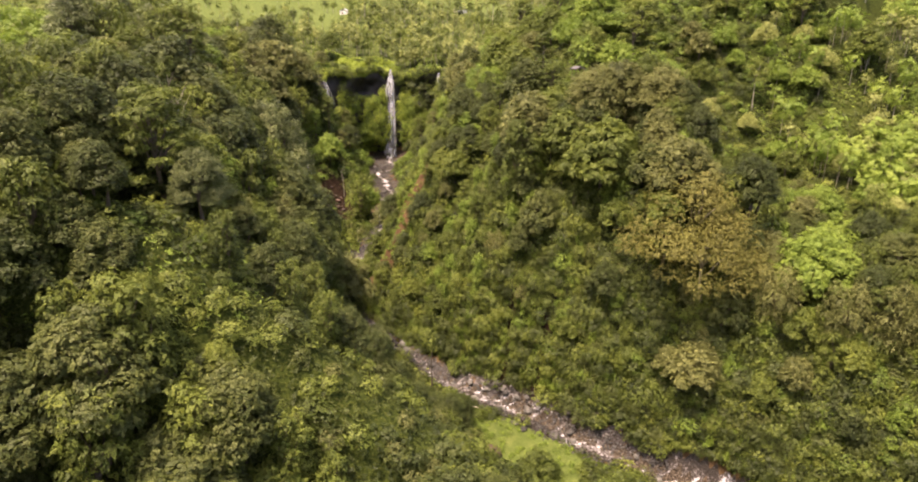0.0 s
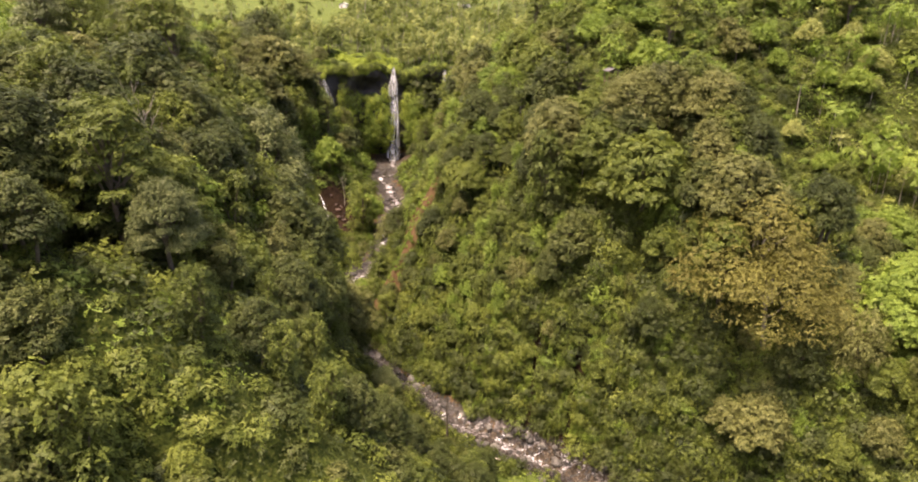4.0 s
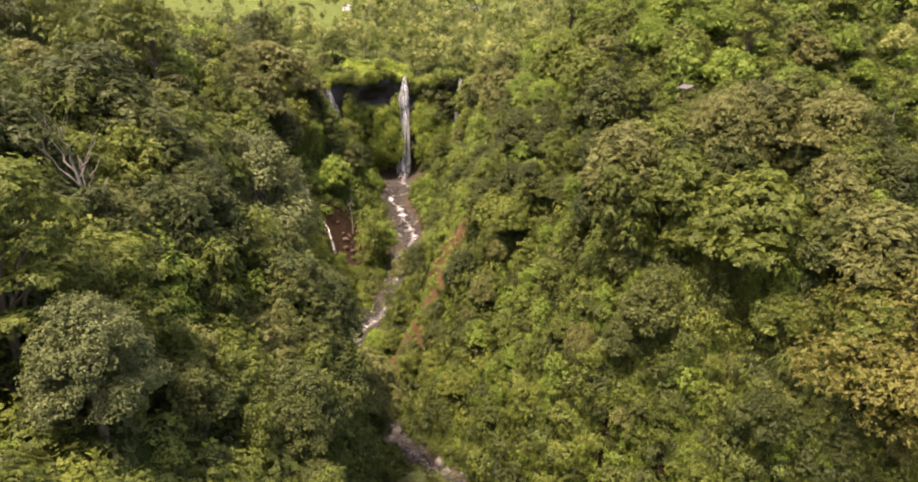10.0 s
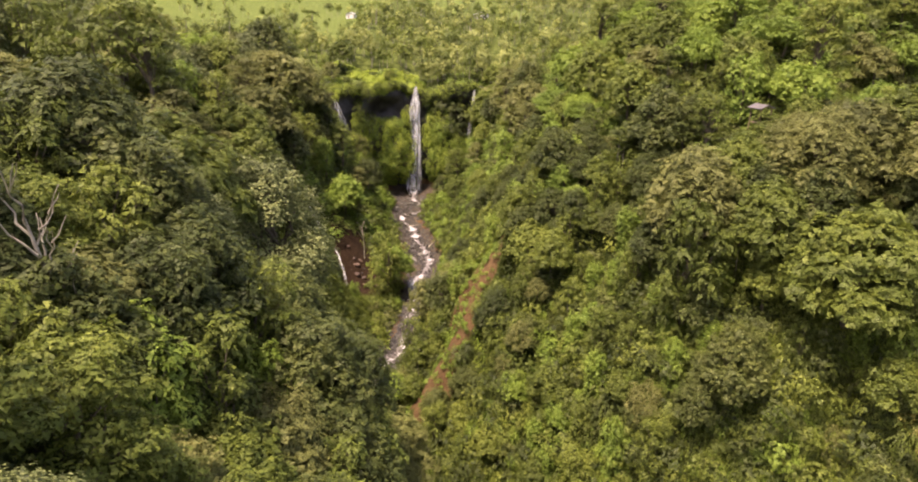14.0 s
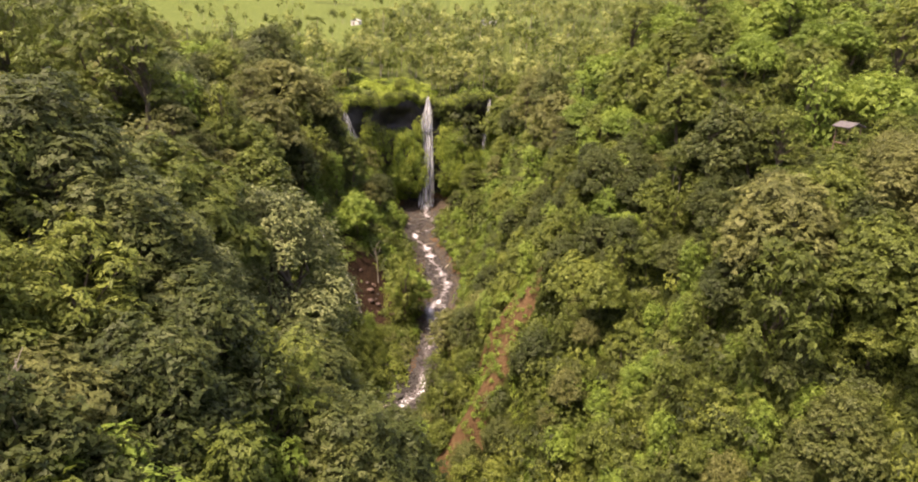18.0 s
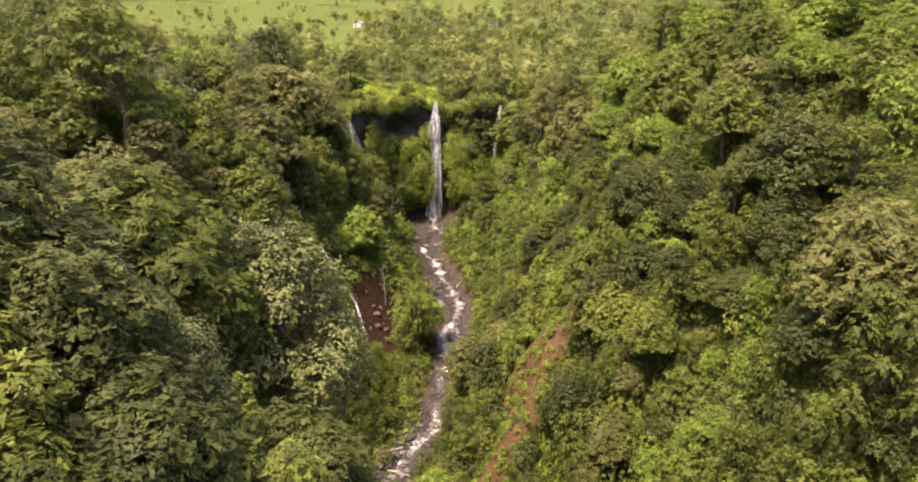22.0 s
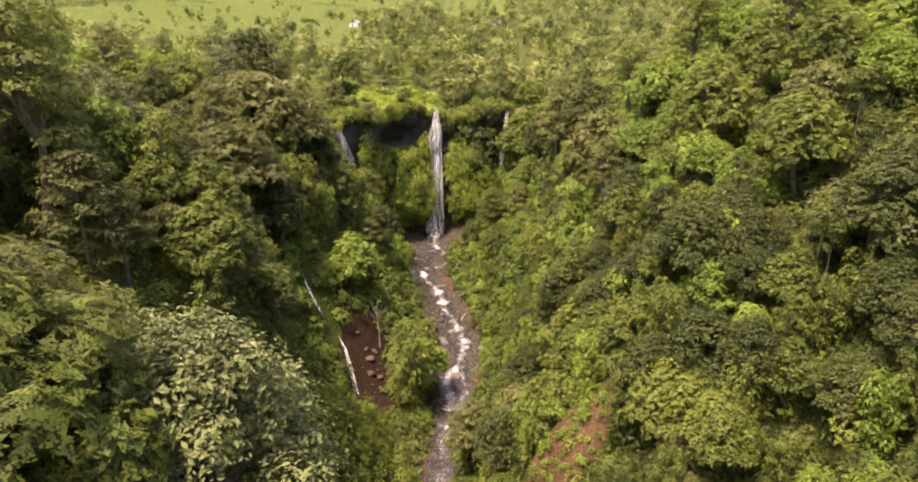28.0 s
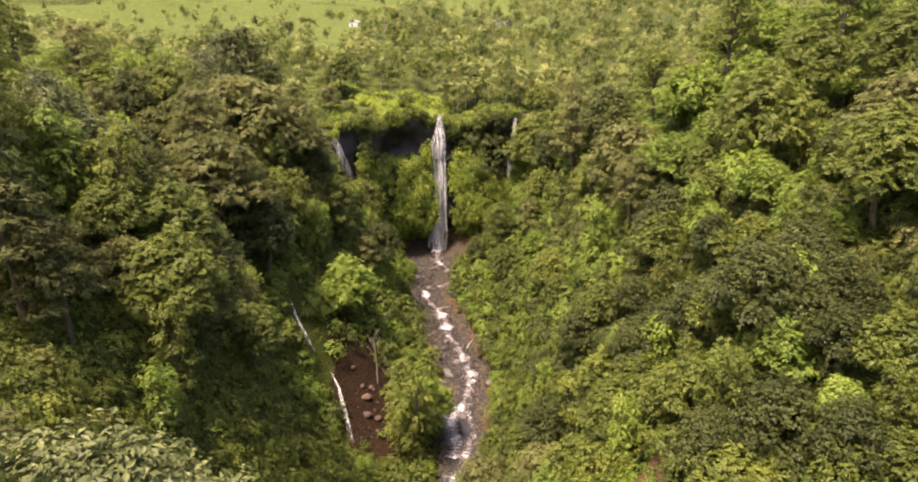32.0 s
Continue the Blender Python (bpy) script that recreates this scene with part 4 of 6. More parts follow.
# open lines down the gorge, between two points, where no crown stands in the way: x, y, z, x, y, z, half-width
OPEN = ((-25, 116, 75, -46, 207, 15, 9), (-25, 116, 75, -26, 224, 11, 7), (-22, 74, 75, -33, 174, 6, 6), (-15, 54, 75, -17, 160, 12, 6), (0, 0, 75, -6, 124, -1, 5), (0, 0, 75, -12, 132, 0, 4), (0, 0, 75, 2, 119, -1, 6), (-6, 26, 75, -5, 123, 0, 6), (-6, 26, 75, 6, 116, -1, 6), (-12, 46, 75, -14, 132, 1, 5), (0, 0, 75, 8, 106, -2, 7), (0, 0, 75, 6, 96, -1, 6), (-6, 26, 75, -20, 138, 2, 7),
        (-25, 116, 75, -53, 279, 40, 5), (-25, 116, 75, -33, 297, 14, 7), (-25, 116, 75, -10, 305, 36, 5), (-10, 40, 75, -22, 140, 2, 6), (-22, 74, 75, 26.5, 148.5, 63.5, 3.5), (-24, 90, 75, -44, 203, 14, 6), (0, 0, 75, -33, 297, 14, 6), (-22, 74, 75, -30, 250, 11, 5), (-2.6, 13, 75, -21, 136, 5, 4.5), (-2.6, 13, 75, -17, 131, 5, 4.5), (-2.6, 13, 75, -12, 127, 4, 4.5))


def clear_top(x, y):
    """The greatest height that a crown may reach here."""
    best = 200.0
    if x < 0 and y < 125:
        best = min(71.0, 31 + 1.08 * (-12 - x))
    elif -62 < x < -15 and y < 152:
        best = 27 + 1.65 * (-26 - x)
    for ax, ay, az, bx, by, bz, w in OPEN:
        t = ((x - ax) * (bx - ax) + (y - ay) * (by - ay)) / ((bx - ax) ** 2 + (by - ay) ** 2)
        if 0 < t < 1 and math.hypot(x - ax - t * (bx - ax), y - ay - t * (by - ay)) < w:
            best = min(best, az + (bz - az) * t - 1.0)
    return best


# trees that stand out, by plan place and the height of the tip
for kind, x, y, top, turn in (
    ("pale", -42.0, 140, 58.6, 20), ("bright", -37, 113, 50, 80), ("pale", -41.8, 114.5, 62.6, 0), ("dark", -49, 113.5, 72.5, 30), ("round_a", -50, 132, 66, 120), ("tan", -54, 137, 68, 120), ("pale", -15.8, 110.5, 15, 60), ("tier_a", -44.5, 99, 65.5, 15), ("dark", -40, 68, 60, 0), ("round_b", -25.5, 129.5, 26.5, 0), ("vine_a", -33.0, 203, 27, 0), ("dark", -37, 64.5, 54, 30), ("tier_b", -56.5, 92.5, 66, 0), ("tier_a", -34.5, 84.5, 61, 30), ("rust", -45.5, 108.5, 61, 0), ("round_a", -39, 108.5, 56, 60), ("vine_a", -26, 67, 47, 10), ("tier_a", -37, 78.5, 68, 50),
    ("pale", -31.5, 75.5, 60.5, 200), ("vine_a", -16, 70, 38, 0), ("vine_a", -20.5, 71.5, 43.5, 70), ("vine_a", -20, 82, 40, 70), ("dark", -12, 80, 32, 120), ("dark", -14, 73, 35, 40), ("bright", -44, 104, 56, 0), ("tier_a", -40, 100, 52, 40), ("bright", -36, 106, 45, 0), ("bright", -47, 118, 57, 70), ("tier_a", -38, 119, 47, 0), ("bright", -45, 124, 52, 10), ("dark", 3, 156, 46, 0), ("dark", 8, 150, 48, 50), ("vine_a", 12, 157, 52, 0), ("dark", -1, 161, 44, 90), ("dark", 13, 163, 54, 20), ("round_a", 25.5, 146.5, 62, 0),
    ("dry", 41, 108, 54, 0), ("dry", 43.5, 104, 46, 90), ("round_b", 17.5, 146, 59, 30), ("round_a", 14, 141, 51, 0), ("vine_a", 19, 139.5, 54, 60), ("vine_a", 11.5, 147, 50, 20), ("dark", 23, 141, 58, 100), ("round_b", 15, 138, 60, 130), ("tan", 28.5, 135, 66, 70), ("round_b", 34, 137, 66.5, 80), ("tan", 41, 131, 66.5, 200), ("round_a", 28, 122.5, 57.5, 0), ("vine_a", 13, 131, 55, 120), ("round_b", 40, 126, 59, 20), ("round_b", 40, 113, 55, 220), ("round_a", 22, 131, 58, 120), ("vine_a", 48, 97, 26, 60),
    ("bamboo", 53, 98, 37, 0), ("round_b", 41.5, 98.5, 22, 10), ("bright", -31, 208, 21.5, 0), ("round_b", -22, 186, 22, 140),
    ("tan", -60, 246, 70, 0), ("dark", -76, 271, 76, 0), ("round_b", -64, 215, 62, 0), ("round_b", -65, 239, 68, 200), ("tier_b", -70, 225, 66, 20), ("bright", -46, 226, 36, 0),
    ("round_b", 2, 221, 61, 0), ("tier_b", -1, 252, 62, 45), ("lime", 13.5, 225, 70, 0), ("tier_b", 0.5, 210, 57, 0), ("round_a", 13, 198, 71, 90), ("round_b", 20, 183, 71, 10),
    ("slender", 9, 161, 50, 0), ("tier_b", -64, 168, 64, 0), ("round_a", -55, 178, 56, 60),
    ("round_b", -52, 106, 64, 100), ("tier_b", -47, 96, 66, 0), ("round_a", -3, 298, 58, 0), ("round_b", -22, 309, 60, 0),
    ("bright", -50.5, 127, 50, 0), ("bright", -44, 109, 48, 60), ("round_a", -49, 112, 52, 10), ("pale", -58, 148, 58, 90), ("rust", -57, 123, 54, 0), ("tier_b", -70, 150, 67, 0), ("tier_a", -69, 128, 66, 30),
    ("lime", 61, 102, 41, 0), ("bamboo", 61, 91, 37, 0), ("bamboo", 67, 88, 38, 50), ("lime", 75, 128, 42, 0), ("lime", 70, 111, 40, 80), ("dark", -23, 73, 42, 0), ("dark", -38, 60, 56, 0), ("round_b", -47, 84, 55, 0),
    ("lime", 30, 180, 73, 0), ("round_a", 22.5, 206, 76, 0), ("lime", 38, 161, 70, 40), ("dark", -10, 155.5, 27, 0), ("vine_a", -7.5, 160, 33, 40), ("dark", -14.5, 151.5, 20, 90), ("vine_a", -5, 152, 30, 10), ("vine_a", -26.5, 306.5, 57, 20), ("dark", -18.5, 308.5, 60, 0), ("vine_a", -15, 309.5, 59, 50), ("vine_a", -22.5, 306, 55, 100), ("round_b", -3, 307, 60, 0), ("round_a", -41, 305, 54, 30),
    ("round_b", -52.2, 281.2, 38.5, 60), ("vine_b", -44.5, 289.5, 30, 0), ("round_b", -62.2, 275.0, 50.5, 0), ("vine_b", -60.6, 274.4, 47, 40), ("bright", 32.5, 127.5, 54, 0), ("pale", -57, 137, 53, 200),
    ("round_a", -33, 146, 16, 0), ("round_b", -38, 151, 22, 90), ("dark", -19, 151, 15, 0), ("round_a", -23.5, 159, 14, 30), ("bright", -27, 162, 13, 0), ("vine_b", -30, 138, 17, 0), ("dark", -24, 130, 17, 50),
    ("vine_a", -37.5, 89.5, 59, 0), ("round_a", -42, 90, 60, 40), ("vine_b", -36.5, 94, 58, 80), ("round_b", -41, 96, 61, 0)):
    plant(kind, x, y, turn=turn, top=top)
plant(DEAD, -39.5, 92.5, 1.0, 0, top=67.5)
plant(DEAD, -63, 88, 1.0, 130, top=72)
plant(DEAD, -40, 216, 1.0, 60, top=26)
plant(PALM_LOW, 6, 173, 1.0, 30)
plant(PALM, 10, 161, 0.8, 0)
for x, y, turn in ((-153, 400, 0), (-134, 408, 40), (-96, 430, 80), (-62, 446, 10), (-38, 470, 60), (-8, 452, 20), (24, 486, 90), (46, 462, 30)):
    plant(PALM, x, y, 1.1 + 0.004 * turn, turn)
# the rest of the wood, by kind of ground
placed = []
wr = np.random.default_rng(5)
count = 0
tries = 0
while count < 430 and tries < 20000:
    tries += 1
    y = wr.uniform(42, 318)
    x = wr.uniform(-100, 110)
    s, d = (float(q[0]) for q in along(np.array([x]), np.array([y])))
    z = float(ground_at(np.array([x]), np.array([y]))[0])
    if abs(d) < 10 or z < 9 or abs(x) > 0.75 * y + 25:
        continue
    if float(bare_at(np.array([x]), np.array([y]))[0]) > 0.2 or float(grass_at(np.array([x]), np.array([y]))[0]) > 0.3:
        continue
    if segment_gap(np.array([x]), np.array([y]), *GULLY)[0] < 8 or segment_gap(np.array([x]), np.array([y]), *SCAR)[0] < 8:
        continue
    if math.hypot(x + 33, y - 292) < 24 or (-70 < x < -42 and 140 < y < 205 and wr.random() < 0.85):
        continue
    gap = 3.6 if d > 0 and z < 50 else 4.4
    if any((x - a) ** 2 + (y - b) ** 2 < gap * gap for a, b in placed):
        continue
    if d > 0 and (x > 52 or z > 50 and not (x < 30 and y < 178)):
        # lighter kinds high on the right slope stand in for haze
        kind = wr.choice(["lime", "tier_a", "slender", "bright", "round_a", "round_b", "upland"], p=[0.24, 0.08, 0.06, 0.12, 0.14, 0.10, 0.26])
    elif d > 0:
        kind = wr.choice(["round_a", "vine_b", "bright", "round_b", "slender", "tier_b", "tier_a", "tan", "bamboo", "bigleaf", "rust", "dark"], p=[0.26, 0.10, 0.06, 0.05, 0.06, 0.03, 0.05, 0.02, 0.03, 0.03, 0.02, 0.29])
    else:
        # nearer left-bank kinds get darker, putting deep shade into leaf colour
        kind = wr.choice(["round_a", "vine_a", "dark", "round_b", "tier_b", "vine_b", "tier_a", "pale"], p=[0.25, 0.2, 0.03, 0.17, 0.1, 0.17, 0.06, 0.02] if y > 105 else [0.2, 0.3, 0.18, 0.1, 0.08, 0.08, 0.03, 0.03] if y > 78 else [0.08, 0.3, 0.56, 0.0, 0.03, 0.0, 0.0, 0.03])
    if kind == "upland" and x < 50:
        kind = "lime"
    sc = wr.uniform(0.5, 0.85) if z < 48 else wr.uniform(0.65, 1.05)
    if y < 130 and z + 16 * sc > 70:
        sc = max(0.35, (70 - z) / 16)
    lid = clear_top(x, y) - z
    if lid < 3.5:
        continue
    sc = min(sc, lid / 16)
    plant(kind, x, y, sc, wr.uniform(0, 360))
    placed.append((x, y))
    count += 1
# tall trees crowding the spur on the left bank
big = 0
for k in range(2200):
    x, y = wr.uniform(-66, 4), wr.uniform(48, 126)
    s, d = (float(q[0]) for q in along(np.array([x]), np.array([y])))
    z = float(ground_at(np.array([x]), np.array([y]))[0])
    if d > -9 or any((x - a) ** 2 + (y - c) ** 2 < (9 if x > -34 else 18) for a, c in placed) or big >= 190:
        continue
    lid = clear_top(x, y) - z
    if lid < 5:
        continue
    # mostly dark kinds below y 78, in place of shade
    kind = wr.choice(["round_a", "vine_a", "round_b", "tier_b", "dark", "bamboo"], p=[0.12, 0.36, 0.12, 0.03, 0.34, 0.03] if y > 78 else [0.06, 0.30, 0.0, 0.02, 0.62, 0.0])
    plant(kind, x, y, min(wr.uniform(0.75, 1.1), lid / 16), wr.uniform(0, 360))
    placed.append((x, y))
    big += 1

# a high crest of feathery trees along the left-hand plateau edge
for k in range(400):
    y = wr.uniform(170, 250)
    x = -25 - 0.56 * (y - 112) - 11 - wr.uniform(0, 32)
    if any((x - a) ** 2 + (y - c) ** 2 < 42 for a, c in placed) or x < -112:
        continue
    plant(wr.choice(["pale", "vine_a", "tier_a", "round_a"], p=[0.46, 0.28, 0.14, 0.12]), x, y, turn=wr.uniform(0, 360), top=wr.uniform(76, 83) + 0.04 * max(0, -70 - x))
    placed.append((x, y))

# trees over the creeper slope, beside the camera's way
wood = 0
for k in range(600):
    x, y = wr.uniform(-76, -47), wr.uniform(116, 150)
    z = float(ground_at(np.array([x]), np.array([y]))[0])
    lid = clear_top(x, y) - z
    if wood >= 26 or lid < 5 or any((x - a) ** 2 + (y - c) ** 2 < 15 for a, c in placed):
        continue
    plant(wr.choice(["round_b", "vine_a", "dark", "tier_b", "round_a"], p=[0.3, 0.25, 0.15, 0.15, 0.15]), x, y, min(wr.uniform(0.6, 0.95), lid / 16), wr.uniform(0, 360))
    placed.append((x, y))
    wood += 1
# dense trees below the crest
fill = 0
for k in range(1500):
    x, y = wr.uniform(-88, -38), wr.uniform(168, 272)
    z = float(ground_at(np.array([x]), np.array([y]))[0])
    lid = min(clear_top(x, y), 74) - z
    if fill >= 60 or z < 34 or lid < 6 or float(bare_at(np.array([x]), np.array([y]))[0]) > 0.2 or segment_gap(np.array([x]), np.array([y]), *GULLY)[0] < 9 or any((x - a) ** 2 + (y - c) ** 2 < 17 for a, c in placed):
        continue
    plant(wr.choice(["vine_a", "round_b", "dark", "round_a", "tier_b", "bamboo"], p=[0.3, 0.25, 0.15, 0.15, 0.1, 0.05]), x, y, min(wr.uniform(0.6, 1.0), lid / 16), wr.uniform(0, 360))
    placed.append((x, y))
    fill += 1

# small trees and saplings crowding the steep wall over the river's right bank
low = 0
while low < 1000:
    s, d = wr.uniform(CUM[2] - 42, CUM[13]), 6 + 40 * wr.random() ** 1.2
    i = int(np.clip(np.searchsorted(CUM, s) - 1, 0, len(SEG) - 1))
    q = RIVER[i, :2] + SEG[i] * (s - CUM[i]) / SLEN[i] + d * np.array([SEG[i, 1], -SEG[i, 0]]) / SLEN[i]
    x, y = float(q[0]), float(q[1])
    if y < 46 or segment_gap(q[0:1], q[1:2], *SCAR)[0] < 6.5 or bare_at(q[0:1], q[1:2])[0] > 0.2:
        low += 0.2
        continue
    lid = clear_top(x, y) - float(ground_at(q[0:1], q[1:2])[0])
    # deep: low on the wall, darker kinds stand in for gorge shade
    deep = d < 26 and y < 178
    kind = wr.choice(["round_a", "vine_b", "bright", "round_b", "slender", "bamboo", "bigleaf", "dark", "vine_a", "rust"], p=[0.12, 0.20, 0.02, 0.06, 0.04, 0.05, 0.05, 0.18, 0.28, 0.0] if deep else [0.20, 0.06, 0.04, 0.08, 0.05, 0.05, 0.03, 0.29, 0.19, 0.01])
    if lid > 3 and not any((x - a) ** 2 + (y - c) ** 2 < 7 for a, c in placed):
        plant(kind, x, y, min(wr.uniform(0.34, 0.62) if y < 135 and d < 18 else wr.uniform(0.42, 0.80) if y < 130 else wr.uniform(0.32, 0.66), lid / 14), wr.uniform(0, 360))
        placed.append((x, y))
    low += 1
for ob in list(KINDS.values()) + list(COARSE.values()) + [PALM, PALM_LOW, DEAD]:
    for c in ob.children:
        bpy.data.objects.remove(c)
    bpy.data.objects.remove(ob)

# ---- undergrowth: shrubs, creepers and ferns over all the slopes ----
def shrub_field(name, label, seed, count, area, mat, leaf, per, rad, pick, ratio=0.6, droop=False, lift=0.25, three=True):
    """Leafy mounds set on the ground, joined into one mesh; pick says where they grow."""
    r = np.random.default_rng(seed)
    x0, x1, y0, y1 = area
    x, y = r.uniform(x0, x1, count * 6), r.uniform(y0, y1, count * 6)
    gx_, gy_ = slope_at(x, y)
    steep = np.sqrt(1 + gx_**2 + gy_**2)
    ok = (r.random(len(x)) < np.minimum(steep, 4) / 4) & (np.abs(x + 8) < 0.76 * y + 18) & pick(x, y, r)
    x, y, gx_, gy_ = x[ok][:count], y[ok][:count], gx_[ok][:count], gy_[ok][:count]
    z = ground_at(x, y)
    n = len(x)
    nrm = unit(np.stack([-gx_, -gy_, np.ones(n)], -1))
    R = r.uniform(*rad, n) * np.where(r.random(n) < 0.15, 1.5, 1)
    base = np.stack([x, y, z], -1) + nrm * (R * lift)[:, None]
    d = unit(r.normal(size=(n, per, 3)))
    axis_up = unit(nrm * 0.6 + np.array([0, 0, 0.7]))
    side = np.sum(d * axis_up[:, None], axis=-1, keepdims=True)
    d = np.where(side < -0.2, -d, d)
    k = r.uniform(0.55, 1.08, (n, per, 1))
    c = base[:, None] + d * k * R[:, None, None] * np.array([1, 1, 0.85])
    N = d * 0.75 + axis_up[:, None] * 0.4 + r.normal(size=d.shape) * 0.2
    S = leaf * r.uniform(0.65, 1.35, (n, per)) * (0.75 + 0.25 * R / np.mean(R))[:, None]
    tone = np.clip(r.normal(0.5, 0.25, (n, 1)) + 0 * S, 0, 1)
    ax = np.tile([0, 0, -1.0], (n * per, 1)) + 0.8 * d.reshape(-1, 3) if droop else None
    v, f = leaf_cloud(c.reshape(-1, 3), N.reshape(-1, 3), S.ravel(), ratio, r, ax, three=three)
    return tagged(new(name, raw_mesh(name, v, f, MAT[mat], False, tone=tone.ravel())), label, "undergrowth", kind="stuff")


def free(x, y):
    """True where plants may cover the ground: off the bare earth, the rock and the water."""
    wet = np.minimum.reduce([segment_gap(x, y, a, c) for a, c in (((-54.4, 217), (-49.6, 211.5)), ((-49.6, 211.5), (-47, 211)), ((-47, 211), (-42.2, 201.5)), ((-42.2, 201.5), (-41, 197)), ((-56.6, 281), (-53.5, 278)))])
    return (wet > 1.7) & (segment_gap(x, y, *SCAR) > 4.3) & (bare_at(x, y) < 0.3) & (grass_at(x, y) < 0.5) & ~((x > -66) & (x < 16) & (np.abs(y - np.interp(x, CLIFF_X, CLIFF_Y) - 2) < 4.5))


def kind_patch(x, y, lo, hi, seed):
    v = fbm(x / 13 + seed, y / 13, 3)
    return (v > lo) & (v < hi)


NEAR, FAR = (-100, 100, 30, 205), (-110, 110, 195, 325)
left_bank = lambda x, y: along(x, y)[1] < 0
creeper_slope = lambda x, y: (x < -34) & (x > -80) & (y > 130) & (y < 206)
shrub_field("shrubs", "dense mid-green shrubs covering the gorge walls", 41, 2600, NEAR, "mid", 0.31, 84, (0.9, 2.1), lambda x, y, r: free(x, y) & ~(creeper_slope(x, y) & (r.random(len(x)) < 0.75)) & (left_bank(x, y) | (ground_at(x, y) > 24) | (r.random(len(x)) < 0.45)))
# bright leaves thin out downwards, painting sun above and shade below
shrub_field("bright_shrubs", "bright yellow-green shrubs and creepers, set high to paint a sunlit wall", 42, 1500, NEAR, "bright", 0.28, 110, (0.8, 1.9), lambda x, y, r: free(x, y) & (kind_patch(x, y, 0.0, 2, 3) | (r.random(len(x)) < 0.15)) & (~left_bank(x, y) | (r.random(len(x)) < 0.3)) & (r.random(len(x)) < np.clip((ground_at(x, y) - 30) / 25, 0.04, 1)))
shrub_field("olive_shrubs", "olive and yellowing shrubs between the trees", 43, 900, NEAR, "olive", 0.27, 110, (0.8, 1.8), lambda x, y, r: free(x, y) & kind_patch(x, y, -2, -0.05, 30))
# dark leaves below 28 m put the gorge's shade into the colour
shrub_field("dark_shrubs", "dark green broad-leaved shrubs, darkened in part for gorge shade", 44, 1300, NEAR, "dark", 0.30, 90, (0.9, 2.0), lambda x, y, r: free(x, y) & (left_bank(x, y) | kind_patch(x, y, 0.12, 2, 60) | (ground_at(x, y) < 28)) & ~((x < -34) & (y > 132) & (y < 208)))
shrub_field("hanging_ferns", "strap-leaved ferns hanging down the steep river wall", 45, 1100, (-20, 60, 80, 150), "mid", 0.60, 46, (0.7, 1.5), lambda x, y, r: free(x, y) & (np.abs(along(x, y)[1] - 10) < 7), 0.2, True)
shrub_field("creeper_carpet", "carpet of small-leaved creeper over the steep slope", 46, 2800, (-80, -36, 128, 205), "mid", 0.24, 64, (0.8, 1.7), lambda x, y, r: free(x, y) & left_bank(x, y), 0.8, False, 0.0, True)
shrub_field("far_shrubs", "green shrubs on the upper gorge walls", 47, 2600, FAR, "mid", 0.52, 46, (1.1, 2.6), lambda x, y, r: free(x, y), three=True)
# bright leaves on the upper walls help stand in for haze
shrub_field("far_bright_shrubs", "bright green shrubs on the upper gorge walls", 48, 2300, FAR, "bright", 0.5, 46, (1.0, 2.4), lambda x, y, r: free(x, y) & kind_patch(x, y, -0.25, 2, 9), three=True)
shrub_field("rim_shrubs", "lime-green grass tufts and shrubs on the rim over the fall", 49, 900, (-75, -5, 296, 330), "lime", 0.5, 40, (0.8, 1.8), lambda x, y, r: (x < -30) & (y > np.interp(x, CLIFF_X, CLIFF_Y) + 1) & kind_patch(x, y, -0.1, 2, 21))
shrub_field("wall_shrubs", "dense green shrubs low on the river wall", 57, 500, (22, 80, 42, 118), "mid", 0.28, 100, (0.9, 2.0), lambda x, y, r: free(x, y) & ~left_bank(x, y))
# dark leaf colour imitates the shade at the foot of the wall
shrub_field("wall_dark_shrubs", "dark glossy shrubs low on the river wall, darkened for shade", 58, 1000, (22, 80, 42, 118), "dark", 0.30, 90, (0.9, 2.0), lambda x, y, r: free(x, y) & ~left_bank(x, y))
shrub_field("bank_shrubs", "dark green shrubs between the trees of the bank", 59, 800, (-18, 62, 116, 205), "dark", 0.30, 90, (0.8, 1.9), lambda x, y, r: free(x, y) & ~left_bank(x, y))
shrub_field("rim_bushes", "green bushes crowding the edge of the rock wall", 56, 420, (-68, 16, 262, 318), "mid", 0.42, 46, (0.8, 1.7), lambda x, y, r: (np.abs(x + 31.7) > 2.2) & (np.abs(y - np.interp(x, CLIFF_X, CLIFF_Y) - 4) < 4.5) & (ground_at(x, y) > 38))
shrub_field("bank_grass", "tufts of bright grass on the river flat", 50, 700, (-22, 30, 78, 135), "bright", 0.32, 30, (0.35, 0.8), lambda x, y, r: (grass_at(x, y) > 0.3) | ((np.abs(np.abs(along(x, y)[1]) - 6) < 1.6) & left_bank(x, y) & (r.random(len(x)) < 0.5)), 0.2)


